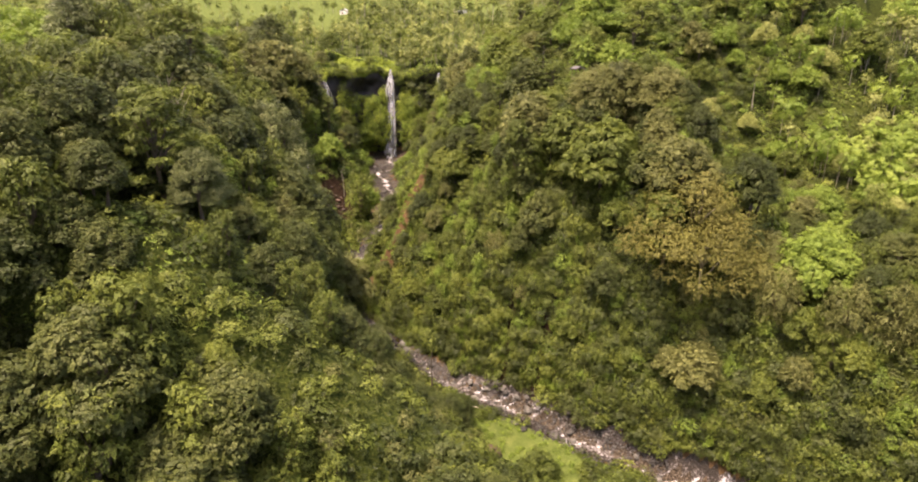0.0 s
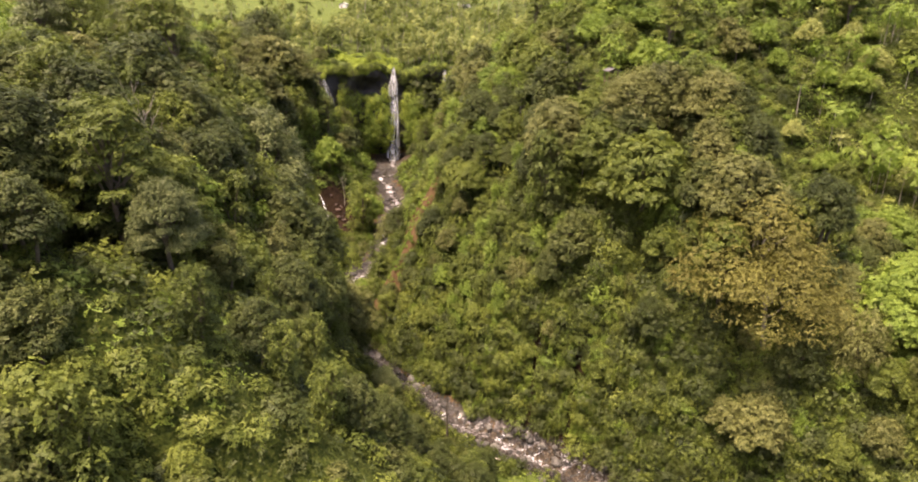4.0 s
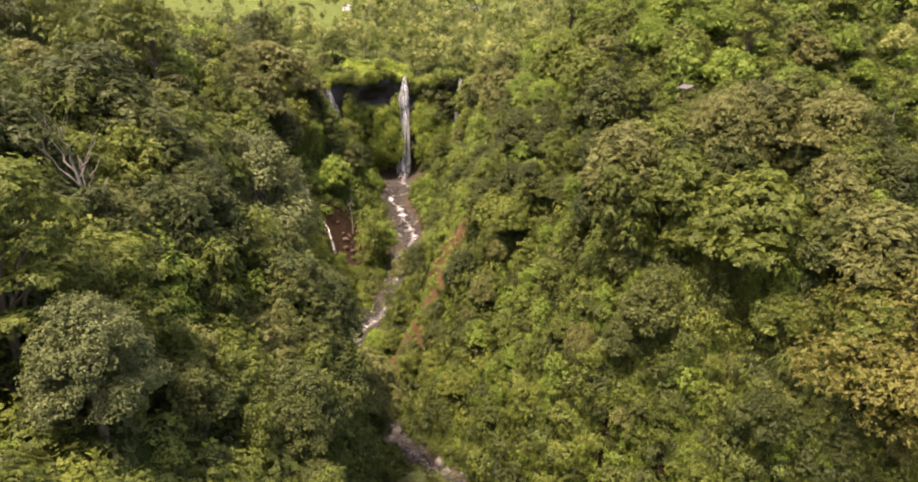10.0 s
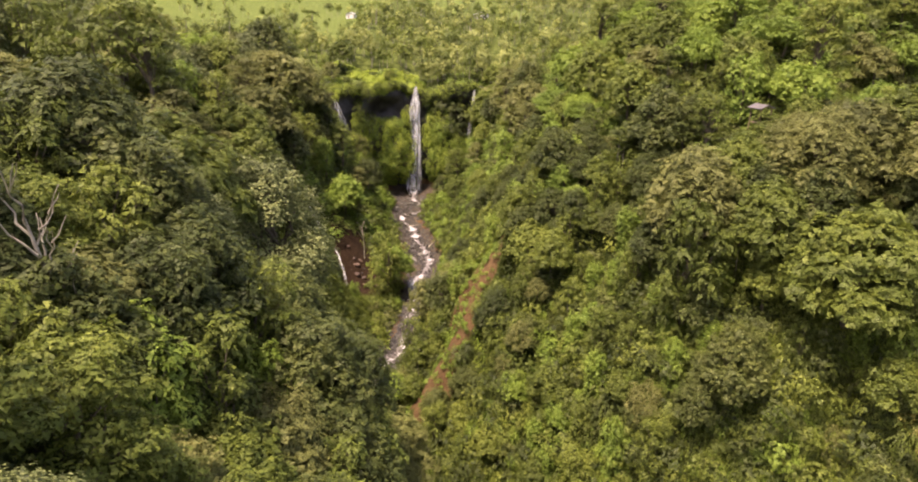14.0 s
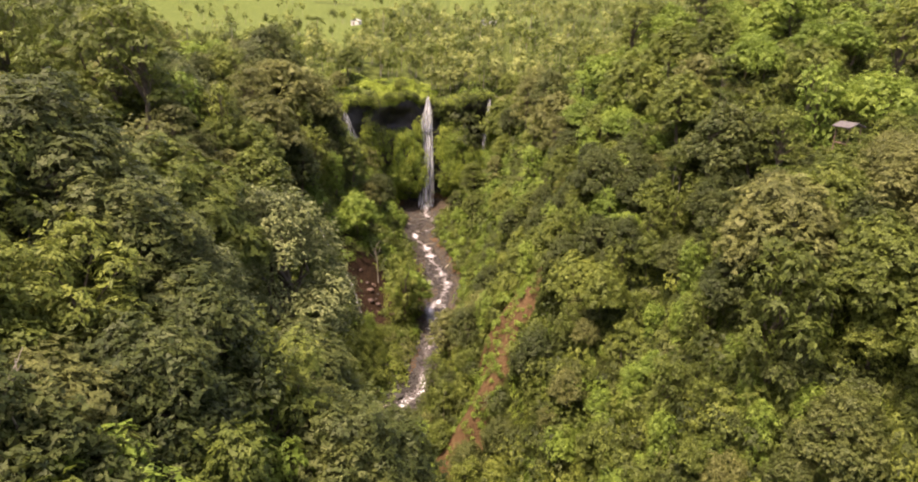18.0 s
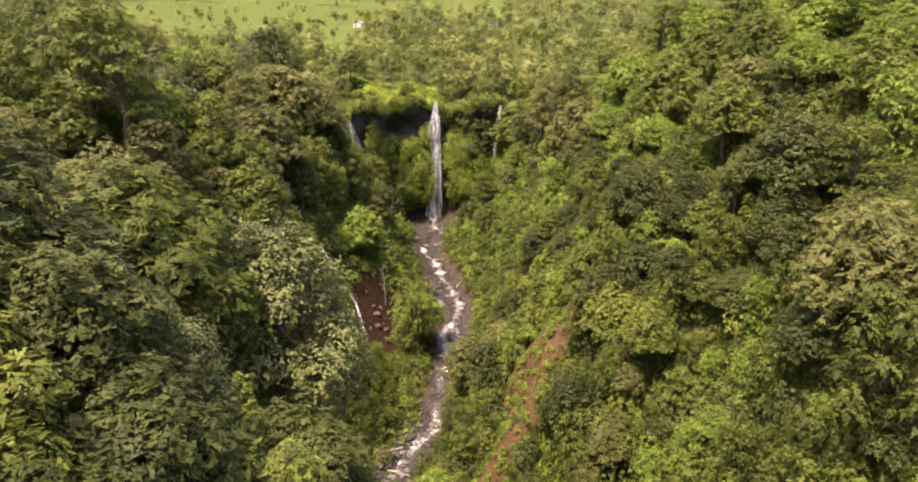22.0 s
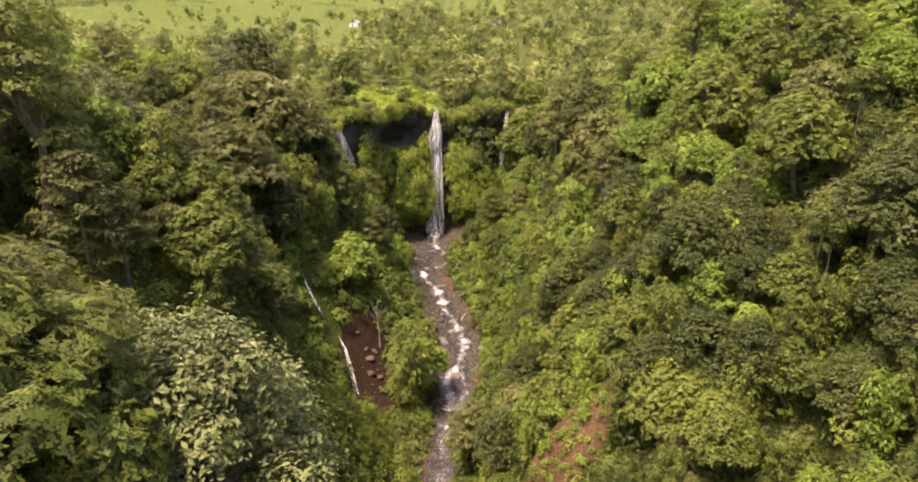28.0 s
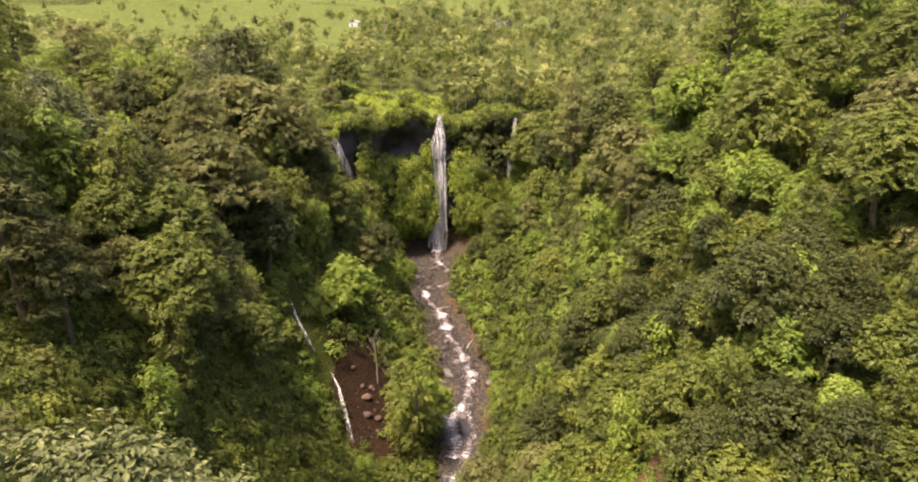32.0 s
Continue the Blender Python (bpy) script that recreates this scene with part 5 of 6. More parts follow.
def curtains(name, label, seed, count, mat, pick, area, leaf=0.52, drop=(1.2, 4.2), per=34):
    """Narrow curtains of strap leaves that hang down a steep slope, joined."""
    r = np.random.default_rng(seed)
    x, y = r.uniform(area[0], area[1], count * 8), r.uniform(area[2], area[3], count * 8)
    gx_, gy_ = slope_at(x, y)
    g = np.hypot(gx_, gy_)
    ok = (g > 0.75) & (r.random(len(x)) < np.minimum(g, 3) / 3) & pick(x, y, r)
    x, y, gx_, gy_, g = (q[ok][:count] for q in (x, y, gx_, gy_, g))
    n = len(x)
    steep = np.sqrt(1 + g**2)
    down = np.stack([-gx_ / g, -gy_ / g], -1)
    side = np.stack([-down[:, 1], down[:, 0]], -1)
    L = r.uniform(*drop, n)
    u, o = r.random((n, per)), r.normal(size=(n, per)) * r.uniform(0.22, 0.5, (n, 1))
    run = u * (L / steep)[:, None]
    px = x[:, None] + down[:, :1] * run + side[:, :1] * o
    py = y[:, None] + down[:, 1:] * run + side[:, 1:] * o
    pz = ground_at(px.ravel(), py.ravel()).reshape(n, per)
    nrm = unit(np.stack([-gx_, -gy_, np.ones(n)], -1))
    bulge = np.maximum(0, vnoise(x / 2.1, y / 2.1))[:, None]
    lift = (0.35 + (0.7 + 1.6 * bulge) * np.sin(math.pi * u) * r.uniform(0.4, 1.0, (n, 1)))[..., None] + 0.15 * r.normal(size=(n, per, 1))
    c = np.stack([px, py, pz], -1) + nrm[:, None] * lift
    ax = np.stack([down[:, 0] / steep, down[:, 1] / steep, -g / steep], -1)[:, None] * 1.6 + 0.35 * r.normal(size=(n, per, 3)) + nrm[:, None] * 0.25
    N = nrm[:, None] + np.array([0, 0, 0.35]) + 0.4 * r.normal(size=(n, per, 3))
    v, f = leaf_cloud(c.reshape(-1, 3), N.reshape(-1, 3), leaf * r.uniform(0.6, 1.3, n * per), 0.26, r, ax.reshape(-1, 3) * 2)
    tone = np.repeat(np.clip(r.normal(0.5, 0.25, n), 0, 1), per)
    return tagged(new(name, raw_mesh(name, v, f, MAT[mat], False, tone=tone)), label, "undergrowth", kind="stuff")


river_wall = lambda x, y: (along(x, y)[1] > 4.2) & (along(x, y)[1] < 26) & free(x, y)
WALL = (-24, 72, 72, 172)
curtains("wall_creepers", "green creepers hanging in strips down the river wall", 101, 1800, "mid", lambda x, y, r: river_wall(x, y), WALL)
curtains("wall_light_creepers", "yellow-green creepers hanging down the river wall", 102, 1100, "bright", lambda x, y, r: river_wall(x, y) & ((fbm(x / 5, y / 5, 2) > -0.05) | (along(x, y)[1] < 11)), WALL)
# dark strips all over the wall imitate its shaded gaps
curtains("wall_dark_creepers", "dark creepers all over the river wall, for its shaded gaps", 103, 1300, "dark", lambda x, y, r: river_wall(x, y), WALL)
curtains("spur_creepers", "creepers hanging down the steep left bank", 104, 1500, "mid", lambda x, y, r: (along(x, y)[1] < -6) & (x > -60) & free(x, y), (-60, 0, 84, 206))

shrub_field("wall_bushes", "rounded green bushes clinging to the river wall", 105, 620, WALL, "mid", 0.27, 110, (0.9, 2.3), lambda x, y, r: river_wall(x, y), lift=0.5)
shrub_field("wall_dark_bushes", "dark green bushes clinging to the river wall", 106, 520, WALL, "dark", 0.27, 110, (0.9, 2.4), lambda x, y, r: river_wall(x, y), lift=0.5)
shrub_field("wall_light_bushes", "bright yellow-green bushes clinging to the river wall", 107, 260, WALL, "bright", 0.27, 110, (0.7, 1.7), lambda x, y, r: river_wall(x, y), lift=0.5)


def leaf_carpet(name, label, seed, count, mat, pick, leaf=0.42, area=(-120, 125, 18, 330)):
    """Single leaves lying all over the ground, at uneven heights."""
    r = np.random.default_rng(seed)
    x, y = r.uniform(area[0], area[1], count * 4), r.uniform(area[2], area[3], count * 4)
    gx_, gy_ = slope_at(x, y)
    steep = np.sqrt(1 + gx_**2 + gy_**2)
    ok = (r.random(len(x)) < np.minimum(steep, 4) / 4) & (np.abs(x + 8) < 0.76 * y + 22) & pick(x, y, r)
    x, y, gx_, gy_ = x[ok][:count], y[ok][:count], gx_[ok][:count], gy_[ok][:count]
    n = len(x)
    nrm = unit(np.stack([-gx_, -gy_, np.ones(n)], -1))
    h = 0.15 + 0.5 * r.random(n) + 0.5 * np.maximum(0, vnoise(x / 1.7, y / 1.7))
    c = np.stack([x, y, ground_at(x, y)], -1) + nrm * h[:, None]
    v, f = leaf_cloud(c, nrm * 0.7 + np.array([0, 0, 0.5]) + 0.5 * r.normal(size=(n, 3)), leaf * r.uniform(0.6, 1.4, n) * np.interp(y, [60, 300], [0.85, 1.35]), 0.6, r, three=True)
    tone = np.clip(0.5 + 0.5 * vnoise(x / 3, y / 3) + 0.15 * r.normal(size=n), 0, 1)
    return tagged(new(name, raw_mesh(name, v, f, MAT[mat], False, tone=tone)), label, "undergrowth", kind="stuff")


# dark leaves paint the shade that the gaps between crowns hold
leaf_carpet("ground_cover", "low green ground cover, darkened for the shade between crowns", 51, 150000, "dark", lambda x, y, r: free(x, y) & ~(left_bank(x, y) & (y > 130)))
leaf_carpet("slope_cover", "small-leaved green creeper covering the upper slopes", 53, 80000, "mid", lambda x, y, r: free(x, y) & left_bank(x, y) & (y > 130), 0.36)
shrub_field("scar_grass", "yellow-green grass tufts on the edges of the landslip scar", 54, 260, (-30, -4, 148, 172), "bright", 0.30, 34, (0.3, 0.75), lambda x, y, r: (np.abs(segment_gap(x, y, *SCAR) - 2.6) < 1.9) | ((segment_gap(x, y, *SCAR) < 3) & (r.random(len(x)) < 0.12)), 0.22)
shrub_field("fern_fringe", "bright hanging ferns along the foot of the river wall", 55, 700, (-20, 60, 80, 150), "bright", 0.55, 40, (0.6, 1.3), lambda x, y, r: free(x, y) & (np.abs(along(x, y)[1] - 8) < 4), 0.18, True)
# bright leaves on high and open slopes put sunlight into the colour
leaf_carpet("light_ground_cover", "light green low growth in patches, lightened where sun would fall", 52, 90000, "bright", lambda x, y, r: free(x, y) & (fbm(x / 18, y / 18 + 40, 3) > 0.0) & ((ground_at(x, y) > 44) | (left_bank(x, y) & (y > 135) & (y < 205))))


def cliff_plants(name, label, seed, count, mat, leaf, per, zlo, zhi, xlo=-70, xhi=20):
    """Plants that hang on the rock wall, clear of the falling water and the dark hollows."""
    r = np.random.default_rng(seed)
    a, b = r.integers(0, CP.shape[0] - 1, count * 4), r.integers(2, CP.shape[1] - 1, count * 4)
    c = CP[a, b]
    h = (c[:, 2] - 12) / 38
    ok = (np.abs(c[:, 0] + 31.3) > 3.1) & (np.abs(c[:, 0] + 10.3) > 1.6) & (h > zlo) & (h < zhi) & (c[:, 0] > xlo) & (c[:, 0] < xhi) & ~((np.abs(c[:, 0] + 55.5) < 2.4) & (c[:, 2] > 36)) & ~((np.abs(c[:, 0] + 49.3) < 1.6) & (c[:, 2] < 34))
    for cx, cz, wx, wz in ((-42, 15, 7, 4), (-26, 15, 6, 4), (-42.5, 45.5, 8, 5.5), (-15, 41, 3.4, 7.5), (-24, 46, 4, 4)):
        ok &= ((c[:, 0] - cx) / wx) ** 2 + ((c[:, 2] - cz) / wz) ** 2 > 1
    a, c = a[ok][:count], c[ok][:count]
    n = len(c)
    outw = np.stack([cox[a], coy[a], np.zeros(n)], -1)
    R = 0.8 + 2.0 * r.random(n) ** 1.6
    d = unit(r.normal(size=(n, per, 3)))
    sd_ = np.sum(d * outw[:, None], -1, keepdims=True)
    d = np.where(sd_ < 0, -d, d)
    p = c[:, None] + outw[:, None] * (0.6 * R + 5.0 * np.clip((0.80 - (c[:, 2] - 12) / 38) / 0.5, 0, 1))[:, None, None] + d * r.uniform(0.5, 1.05, (n, per, 1)) * R[:, None, None] * np.array([1, 1, 1.2])
    N = d * 0.8 + outw[:, None] * 0.5 + np.array([0, 0, 0.9]) + 0.3 * r.normal(size=d.shape)
    v, f = leaf_cloud(p.reshape(-1, 3), N.reshape(-1, 3), leaf * r.uniform(0.6, 1.3, n * per), 0.5, r, np.tile([0, 0, -1.0], (n * per, 1)))
    tone = np.repeat(np.clip(r.normal(0.5, 0.25, n), 0, 1), per)
    tagged(new(name, raw_mesh(name, v, f, MAT[mat], False, tone=tone)), label, "undergrowth", kind="stuff")


# lime leaf colour makes up for sun that the rim keeps off
cliff_plants("cliff_plants", "bright green plants clinging to the wet rock wall", 61, 520, "lime", 0.42, 56, 0.14, 0.80)
cliff_plants("cliff_ferns", "lime-green ferns on the rock beside the fall", 65, 420, "bright", 0.42, 50, 0.16, 0.76)
def rim_drape(name, label, seed, count, mat):
    """Plants that spill over the edge of the rock wall in uneven curtains."""
    r = np.random.default_rng(seed)
    a = r.integers(0, CP.shape[0] - 1, count)
    if mat == "lime":
        a = a[(CP[a, -2, 0] < -33) | (r.random(count) < 0.2)]
        count = len(a)
    x = CP[a, -2, 0]
    drop = np.maximum(0.3, np.where(x < -33, 0.9, 2.0) + np.where(x < -33, 1.6, 3.2) * vnoise(x / 3.5, x * 0 + seed)) * np.where((np.abs(x + 31.2) < 2.4) | (np.abs(x + 9.6) < 1.6), 0.12, 1)
    n, per = count, 46
    q = r.random((n, per, 1)) ** 0.8
    outw = np.stack([cox[a], coy[a], np.zeros(n)], -1)[:, None]
    c = CP[a, -2][:, None] + outw * (0.1 + 0.8 * r.random((n, per, 1))) + np.array([0, 0, 1.0]) * (0.9 - q * drop[:, None, None]) + 0.45 * r.normal(size=(n, per, 3))
    v, f = leaf_cloud(c.reshape(-1, 3), (outw + np.array([0, 0, 0.6]) + 0.35 * r.normal(size=(n, per, 3))).reshape(-1, 3), 0.42 * r.uniform(0.6, 1.3, n * per), 0.5, r, np.tile([0, 0, -1.0], (n * per, 1)))
    tone = np.repeat(np.clip(r.normal(0.5, 0.25, n), 0, 1), per)
    tagged(new(name, raw_mesh(name, v, f, MAT[mat], False, tone=tone)), label, "undergrowth", kind="stuff")


def rim_cover(name, label, seed, count, mat):
    """Low bushes on the ledge along the top of the rock wall."""
    r = np.random.default_rng(seed)
    a, q = r.integers(0, CP.shape[0] - 1, count), r.random((count, 1)) ** 1.4
    keep = ((CP[a, -2, 0] < -33) | (mat == "mid") | (r.random(count) < 0.2)) & (np.abs(CP[a, -2, 0] + 31.1) > 1.5) & (np.abs(CP[a, -2, 0] + 9.5) > 1.2)
    a, q = a[keep], q[keep]
    c = CP[a, -2] * (1 - q) + CP[a, -1] * q
    n, per = len(a), 44
    d = unit(r.normal(size=(n, per, 3)))
    d[:, :, 2] = np.abs(d[:, :, 2])
    R = r.uniform(0.7, 1.5, n)
    p = c[:, None] + d * r.uniform(0.4, 1.05, (n, per, 1)) * R[:, None, None]
    v, f = leaf_cloud(p.reshape(-1, 3), (d + np.array([0, 0, 0.6]) + 0.3 * r.normal(size=d.shape)).reshape(-1, 3), 0.40 * r.uniform(0.6, 1.3, n * per), 0.5, r)
    tagged(new(name, raw_mesh(name, v, f, MAT[mat], False, tone=np.repeat(np.clip(r.normal(0.5, 0.25, n), 0, 1), per))), label, "undergrowth", kind="stuff")


rim_cover("ledge_bushes", "low green bushes on the ledge over the rock wall", 66, 520, "mid")
rim_cover("ledge_light_bushes", "light green bushes on the ledge over the rock wall", 67, 320, "lime")
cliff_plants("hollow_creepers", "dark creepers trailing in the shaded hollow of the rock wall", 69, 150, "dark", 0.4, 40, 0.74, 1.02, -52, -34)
cliff_plants("ledge_creepers", "creepers wrapping the end of the rock wall", 68, 300, "mid", 0.42, 46, 0.3, 1.1, -68, -48)
rim_drape("rim_creepers", "green creepers spilling over the rock rim", 63, 330, "mid")
rim_drape("rim_light_creepers", "bright green creepers spilling over the rock rim", 64, 300, "lime")
cliff_plants("cliff_creepers", "dark creepers hanging over the rock wall", 62, 170, "mid", 0.45, 40, 0.1, 1.05)


def far_wood(name, label, seed, count, mat, tall, pick, y0=318, y1=900, leaves=26, leaf=0.9, wide=0.0):
    """Trees of the plateau, far off: stem and a tuft of leaves each, joined."""
    r = np.random.default_rng(seed)
    y = y0 + (y1 - y0) * r.random(count * 5) ** 1.7
    x = r.uniform(-1, 1, len(y)) * (wide or 0.72 * y + 30)
    ok = pick(x, y)
    x, y = x[ok][:count], y[ok][:count]
    z = ground_at(x, y)
    n = len(x)
    H = r.uniform(*tall, n)
    d = unit(r.normal(size=(n, leaves, 3)))
    c = np.stack([x, y, z + H * 0.72], -1)[:, None] + d * r.uniform(0.4, 1.0, (n, leaves, 1)) * (H[:, None, None] * np.array([0.30, 0.30, 0.34]))
    N = d + np.array([0, 0, 0.6]) + 0.4 * r.normal(size=d.shape)
    S = leaf * (H / 9)[:, None] * r.uniform(0.6, 1.3, (n, leaves))
    v, f = leaf_cloud(c.reshape(-1, 3), N.reshape(-1, 3), S.ravel(), 0.6, r, three=True)
    tone = np.repeat(np.clip(r.normal(0.5, 0.28, n), 0, 1), leaves)
    wood = tagged(new(name, raw_mesh(name, v, f, MAT[mat], False, tone=tone)), label, "trees", kind="stuff")
    w = 0.11
    b = np.stack([x, y, z - 0.3], -1)
    t = np.stack([x, y, z + H * 0.75], -1)
    ox = np.array([w, 0, 0])
    oy = np.array([0, w, 0])
    pts = np.stack([b - ox, b + oy, b + ox, t - ox * 0.5, t + oy * 0.5, t + ox * 0.5], 1).reshape(-1, 3)
    k = np.arange(n)[:, None, None] * 6
    f = (k + np.array([[0, 1, 4, 3], [1, 2, 5, 4], [2, 0, 3, 5]])[None]).reshape(-1, 4)
    tr = tagged(new("stems", raw_mesh("stems", pts, f, MAT["bark_pale"])), "pale slender stems", kind="stuff")
    tr.parent = wood


woods = lambda x, y: ~((x > -64) & (x < -31) & (y < 334)) & (grass_at(x, y) < 0.4) & (y > np.interp(x, CLIFF_X, CLIFF_Y) + 4)
flank = lambda x, y: (np.abs(x) > 84) & (grass_at(x, y) < 0.4)
# pale and bright leaf colours on far and flank woods imitate haze
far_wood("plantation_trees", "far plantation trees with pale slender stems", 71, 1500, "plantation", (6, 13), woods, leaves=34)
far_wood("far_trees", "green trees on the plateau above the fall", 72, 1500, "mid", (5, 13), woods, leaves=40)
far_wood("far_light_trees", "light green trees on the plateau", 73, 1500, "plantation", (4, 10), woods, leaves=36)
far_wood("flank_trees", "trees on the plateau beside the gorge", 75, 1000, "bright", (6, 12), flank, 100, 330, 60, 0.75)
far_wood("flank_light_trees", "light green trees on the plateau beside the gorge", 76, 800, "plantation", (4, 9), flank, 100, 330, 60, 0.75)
outer = lambda x, y: ((np.abs(x) > 0.75 * y + 24) | (y < 38)) & (np.abs(along(x, y)[1]) > 9) & (ground_at(x, y) < 62)
far_wood("outer_trees", "green trees on the slopes below the gorge", 77, 800, "mid", (6, 12), outer, -45, 130, 60, 0.8, 130.0)
far_wood("outer_olive_trees", "olive-green trees on the slopes below the gorge", 78, 600, "olive", (5, 11), outer, -45, 130, 60, 0.8, 130.0)
far_wood("field_trees", "scattered trees among the far rice fields", 74, 160, "mid", (6, 11), lambda x, y: grass_at(x, y) > 0.5, 350, 1100, 40, 0.9)

# ---- river boulders ----


def boulder_mesh(seed):
    r = np.random.default_rng(seed)
    bm = bmesh.new()
    bmesh.ops.create_icosphere(bm, subdivisions=2, radius=0.5)
    sq = Vector((r.uniform(0.8, 1.3), r.uniform(0.7, 1.1), r.uniform(0.5, 0.8)))
    for v in bm.verts:
        q = v.co * 1.9 + Vector((seed * 3.1, 0, 0))
        v.co = v.co * (1 + 0.35 * noise.noise(q) + 0.12 * noise.noise(q * 3))
        v.co = Vector((v.co.x * sq.x, v.co.y * sq.y, max(v.co.z * sq.z, -0.22)))
    me = bpy.data.meshes.new("boulder")
    bm.to_mesh(me)
    bm.free()
    me.materials.append(MAT["rock"])
    return me


STONES = [boulder_mesh(k) for k in range(6)]
br = np.random.default_rng(81)
for k in range(270):
    s = br.uniform(CUM[3], CUM[-1]) if k % 3 else br.uniform(CUM[4], CUM[7])
    if k >= 180:
        s = br.uniform(CUM[13], CUM[-1]) if k < 240 else br.uniform(CUM[-1] - 12, CUM[-1])
    d = br.normal(0, 2.5 if s < CUM[13] else 3.8)
    p = np.array([np.interp(s, CUM, RIVER[:, 0]), np.interp(s, CUM, RIVER[:, 1])])
    i = min(np.searchsorted(CUM, s) - 1, len(SEG) - 1)
    p = p + d * np.array([SEG[i, 1], -SEG[i, 0]]) / SLEN[i]
    z = float(ground_at(p[0:1], p[1:2])[0])
    sz = (0.45 + 1.7 * br.random() ** 1.7) * (0.6 if k >= 180 else 1)
    ob = new("boulder", STONES[k % 6])
    ob.matrix_world = Matrix.LocRotScale((p[0], p[1], z + 0.1 * sz), Euler((0, 0, br.uniform(0, 6.3))), (sz, sz, sz))
    tagged(ob, "rounded grey-brown river boulder", "boulder", "river boulders")


def pebbles(count, seed):
    """Small stones of the river bed, joined."""
    r = np.random.default_rng(seed)
    s = r.uniform(CUM[3], CUM[-1], count)
    d = r.normal(0, 2.2, count) * np.where(s > CUM[13], 1.9, 1)
    i = np.clip(np.searchsorted(CUM, s) - 1, 0, len(SEG) - 1)
    x = np.interp(s, CUM, RIVER[:, 0]) + d * SEG[i, 1] / SLEN[i]
    y = np.interp(s, CUM, RIVER[:, 1]) - d * SEG[i, 0] / SLEN[i]
    z = ground_at(x, y)
    a = r.uniform(0.12, 0.45, (count, 1, 1))
    base = np.array([(1, 0, 0), (0, 1, 0), (-1, 0, 0), (0, -1, 0), (0, 0, 0.8), (0, 0, -0.5)], float)
    pts = np.stack([x, y, z + 0.05], -1)[:, None] + a * base[None] * r.uniform(0.6, 1.3, (count, 6, 1))
    tri = np.array([(0, 1, 4), (1, 2, 4), (2, 3, 4), (3, 0, 4)])
    f = (np.arange(count)[:, None, None] * 6 + tri[None]).reshape(-1, 3)
    return raw_mesh("pebbles", pts.reshape(-1, 3), f, MAT["rock"])


tagged(new("pebbles", pebbles(9000, 82)), "grey-brown stones of the river bed", "stones", kind="stuff")

# ---- small things ----


def box_part(bm, size, at, turn=0.0):
    """A bevelled box added to a bmesh."""
    made = bmesh.ops.create_cube(bm, size=1.0)["verts"]
    bmesh.ops.transform(bm, matrix=pose(*at, 0, 0, turn) @ Matrix.Diagonal((*size, 1)), verts=made)


def from_bm(name, bm, mat):
    bmesh.ops.bevel(bm, geom=bm.edges[:], offset=0.02, segments=1, affect="EDGES")
    me = bpy.data.meshes.new(name)
    bm.to_mesh(me)
    bm.free()
    me.materials.append(mat)
    return me


def height(x, y):
    return float(ground_at(np.array([x]), np.array([y]))[0])


def gable_roof(w, d, rise, thick=0.12):
    """Two sloping sheets that meet at a ridge."""
    bm = bmesh.new()
    for sg in (-1, 1):
        a = math.atan2(rise, w / 2)
        made = bmesh.ops.create_cube(bm, size=1.0)["verts"]
        m = Matrix.Translation((sg * w / 4, 0, rise / 2)) @ Matrix.Rotation(sg * a, 4, "Y") @ Matrix.Diagonal((math.hypot(w / 2, rise) + 0.1, d, thick, 1))
        bmesh.ops.transform(bm, matrix=m, verts=made)
    return bm


def hut(x, y, w, d, tall, turn, label, walls, roof_mat):
    root = tagged(new("hut" if not walls else "house"), label, "hut" if not walls else "house")
    root.matrix_world = pose(x, y, height(x, y), 0, 0, turn)
    if walls:
        for k, (sx, sy, px, py) in enumerate(((w, 0.15, 0, -d / 2), (w, 0.15, 0, d / 2), (0.15, d - 0.3, -w / 2 + 0.08, 0), (0.15, d - 0.3, w / 2 - 0.08, 0))):
            bm = bmesh.new()
            box_part(bm, (sx, sy, tall + 0.6), (px, py, tall / 2 - 0.3))
            part("wall", from_bm("wall", bm, MAT["wall"]), root)
        bm = bmesh.new()
        box_part(bm, (0.9, 0.08, 1.9), (-w * 0.15, -d / 2 - 0.1, 0.95))
        part("door", from_bm("door", bm, MAT["wood"]), root)
    else:
        for px in (-w * 0.42, w * 0.42):
            for py in (-d * 0.42, d * 0.42):
                bm = bmesh.new()
                box_part(bm, (0.14, 0.14, tall + 0.9), (px, py, tall / 2 - 0.35))
                part("post", from_bm("post", bm, MAT["wood"]), root)
        bm = bmesh.new()
        box_part(bm, (w * 0.9, d * 0.9, 0.1), (0, 0, tall - 2.0))
        part("floor_deck", from_bm("deck", bm, MAT["wood"]), root)
    roof = part("roof", from_bm("roof", gable_roof(w * 1.2, d * 1.15, w * 0.22), MAT[roof_mat]), root)
    roof.location = (0, 0, tall)
    return root


hut(26.8, 149, 2.2, 2.2, 63.4 - height(26.8, 149), 20, "small open hut with a weathered grey sheet roof on tall posts", False, "old_sheet")
hut(1, 535, 9, 7, 2.8, 10, "far white house with a pale sheet roof among trees", True, "sheet")
hut(-92, 548, 6, 5, 2.6, -15, "far house with a pale roof beside the rice fields", True, "sheet")
hut(-65, 229, 3.2, 3.0, 2.6, 30, "small shelter with a pale roof on the wooded rim", True, "sheet")

rock = new("boulder", STONES[2])
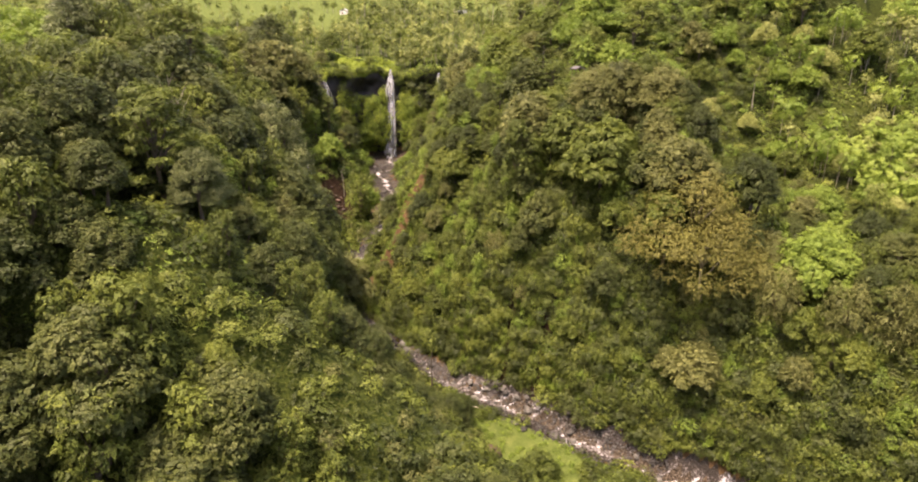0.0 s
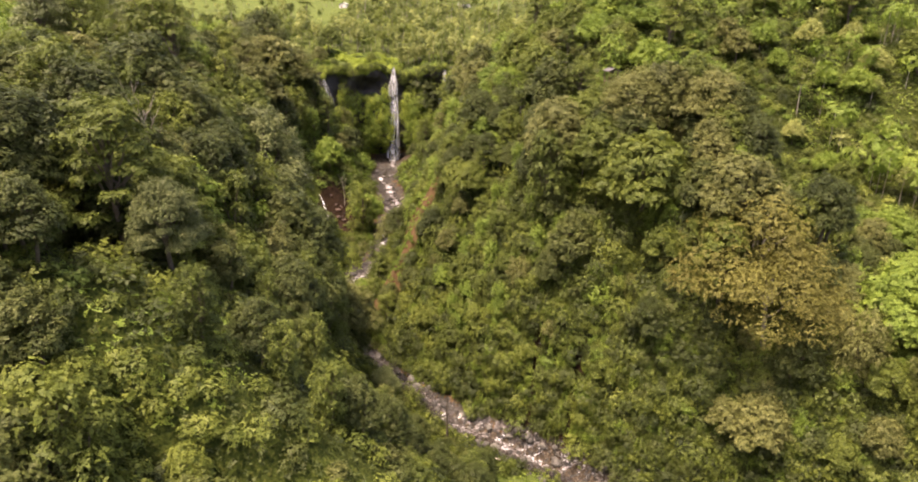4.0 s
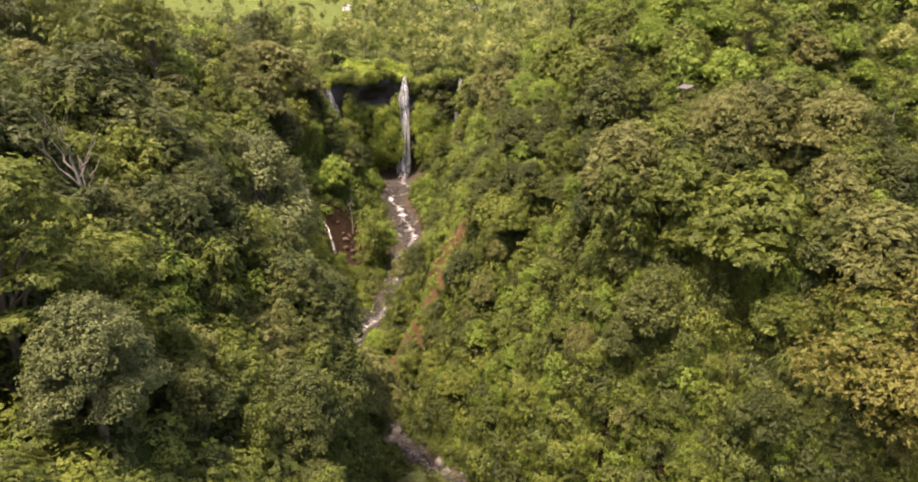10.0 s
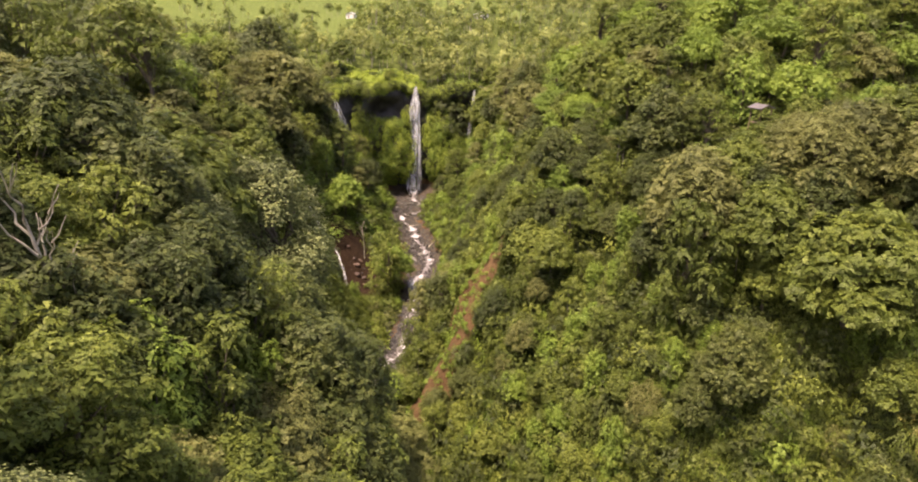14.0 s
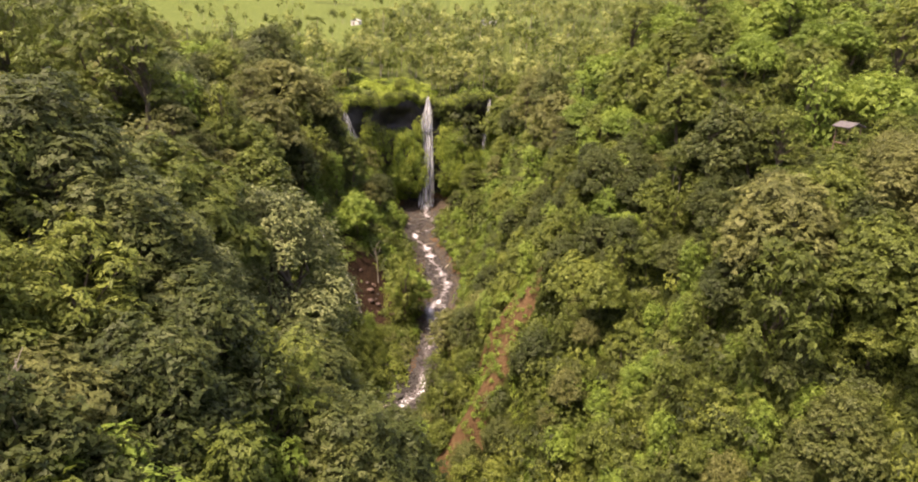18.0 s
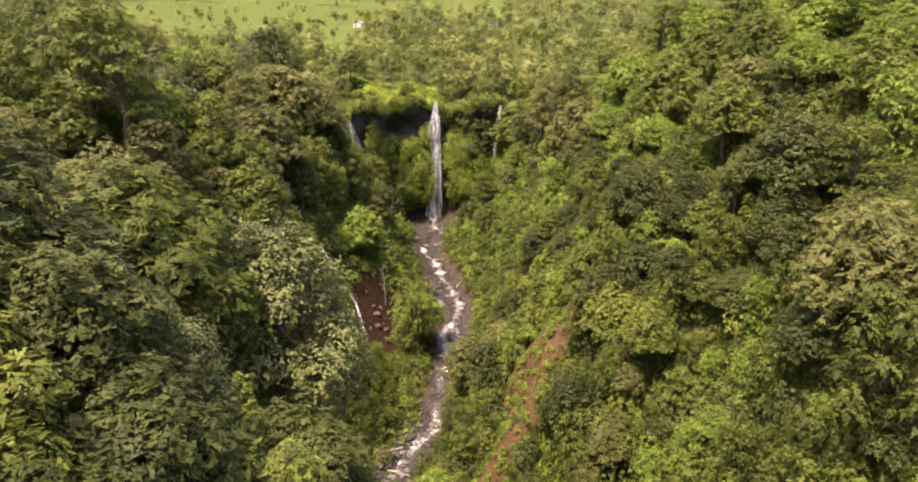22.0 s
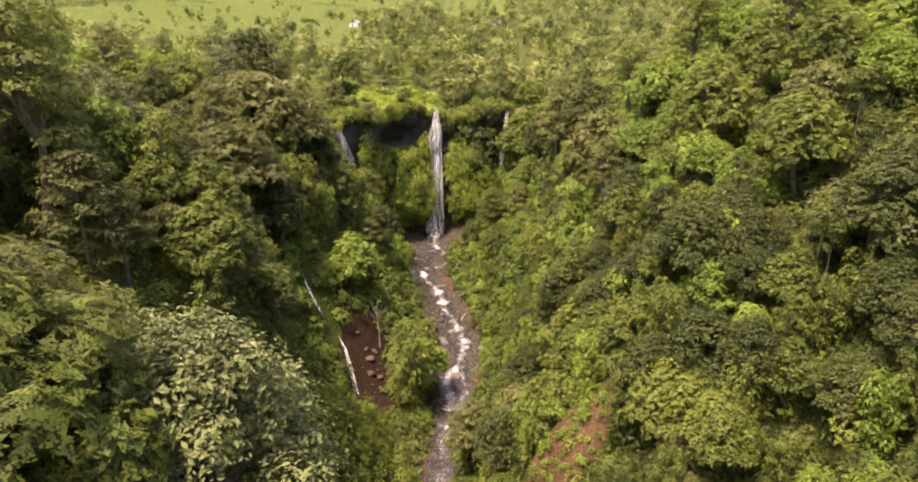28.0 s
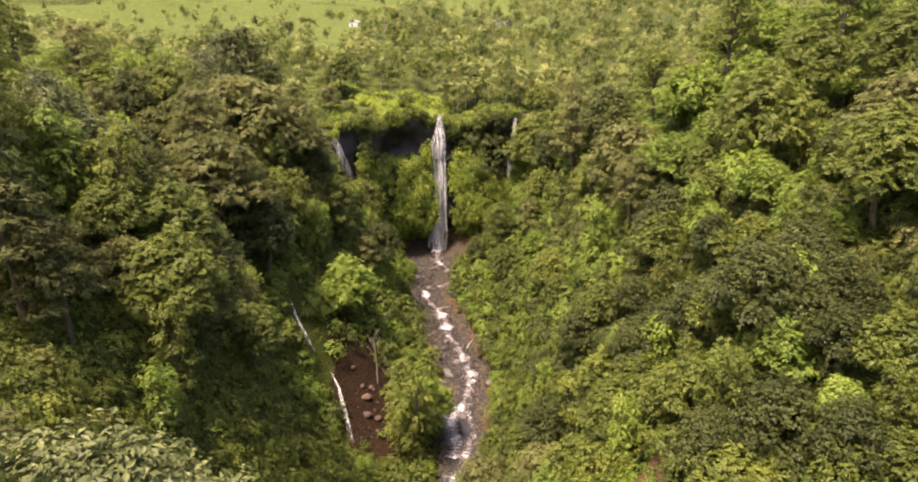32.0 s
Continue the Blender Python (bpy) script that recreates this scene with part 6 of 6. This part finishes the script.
rock.matrix_world = Matrix.LocRotScale((5.4, 95.0, height(5.4, 95.0) + 0.7), Euler((0.2, 0.1, 0.5)), (5.6, 4.6, 5.2))
rock.data = STONES[2].copy()
rock.data.materials[0] = MAT["red_rock"]
tagged(rock, "large reddish-brown boulder on the grassy flat", "boulder")


def log(x, y, length, r0, turn, tilt, label):
    v, f = tube([(0, 0, 0), (length * 0.4, 0.1, 0.05), (length * 0.8, -0.1, 0.1), (length, 0, 0.1)], [r0, r0 * 0.9, r0 * 0.7, r0 * 0.5], 8)
    ob = tagged(new("log", raw_mesh("log", v, f, MAT["bark_pale"], True)), label, "log", "driftwood")
    ob.matrix_world = pose(x, y, height(x, y) + 0.5, 0, -tilt, turn)


for x, y, L, r0, turn in ((-38, 172, 5.5, 0.22, 20), (-37.5, 174, 4.5, 0.16, 60), (-35, 170.5, 4, 0.18, -25), (4, 111, 3.4, 0.14, 160), (-24, 236, 4, 0.18, 70), (-31, 255, 3.6, 0.15, 10)):
    log(x, y, L, r0, turn, 3, "pale driftwood log lying across the stream")

snag = tagged(new("tree_snag"), "thin dark dead trunk with stubs beside the river", "tree")
v, f = join([tube([(0, 0, -0.5), (0.1, 0, 3), (0.0, 0.1, 6.5), (0.15, 0, 9.5)], [0.22, 0.18, 0.13, 0.05], 7)] + [tube([(0, 0, z), (0.6 * math.cos(a), 0.6 * math.sin(a), z + 0.5)], [0.06, 0.03], 5) for z, a in ((3.5, 0.4), (4.6, 2.5), (5.6, 4.4), (6.6, 1.2), (7.5, 3.4))])
part("trunk", raw_mesh("trunk", v, f, MAT["bark"], True), snag)
snag.matrix_world = pose(-5.5, 112, height(-5.5, 112))

# stones in the gully
gr = np.random.default_rng(91)
GULLY_STONES = [q.copy() for q in STONES]
for q in GULLY_STONES:
    q.materials[0] = MAT["red_rock"]
for k in range(18):
    t, o = gr.random(), gr.normal(0, 2.2)
    x, y = -44 + 5.5 * t + o * 0.9, 218 - 15 * t + o * 0.35
    sz = 0.3 + 1.3 * gr.random() ** 2.5
    ob = new("boulder", STONES[k % 6])
    ob.matrix_world = Matrix.LocRotScale((x, y, height(x, y) + 0.05 * sz), Euler((0, 0, gr.uniform(0, 6.3))), (sz, sz, sz))
    ob.data = GULLY_STONES[k % 6]
    tagged(ob, "brown boulder in the earth gully", "boulder", "gully boulders")
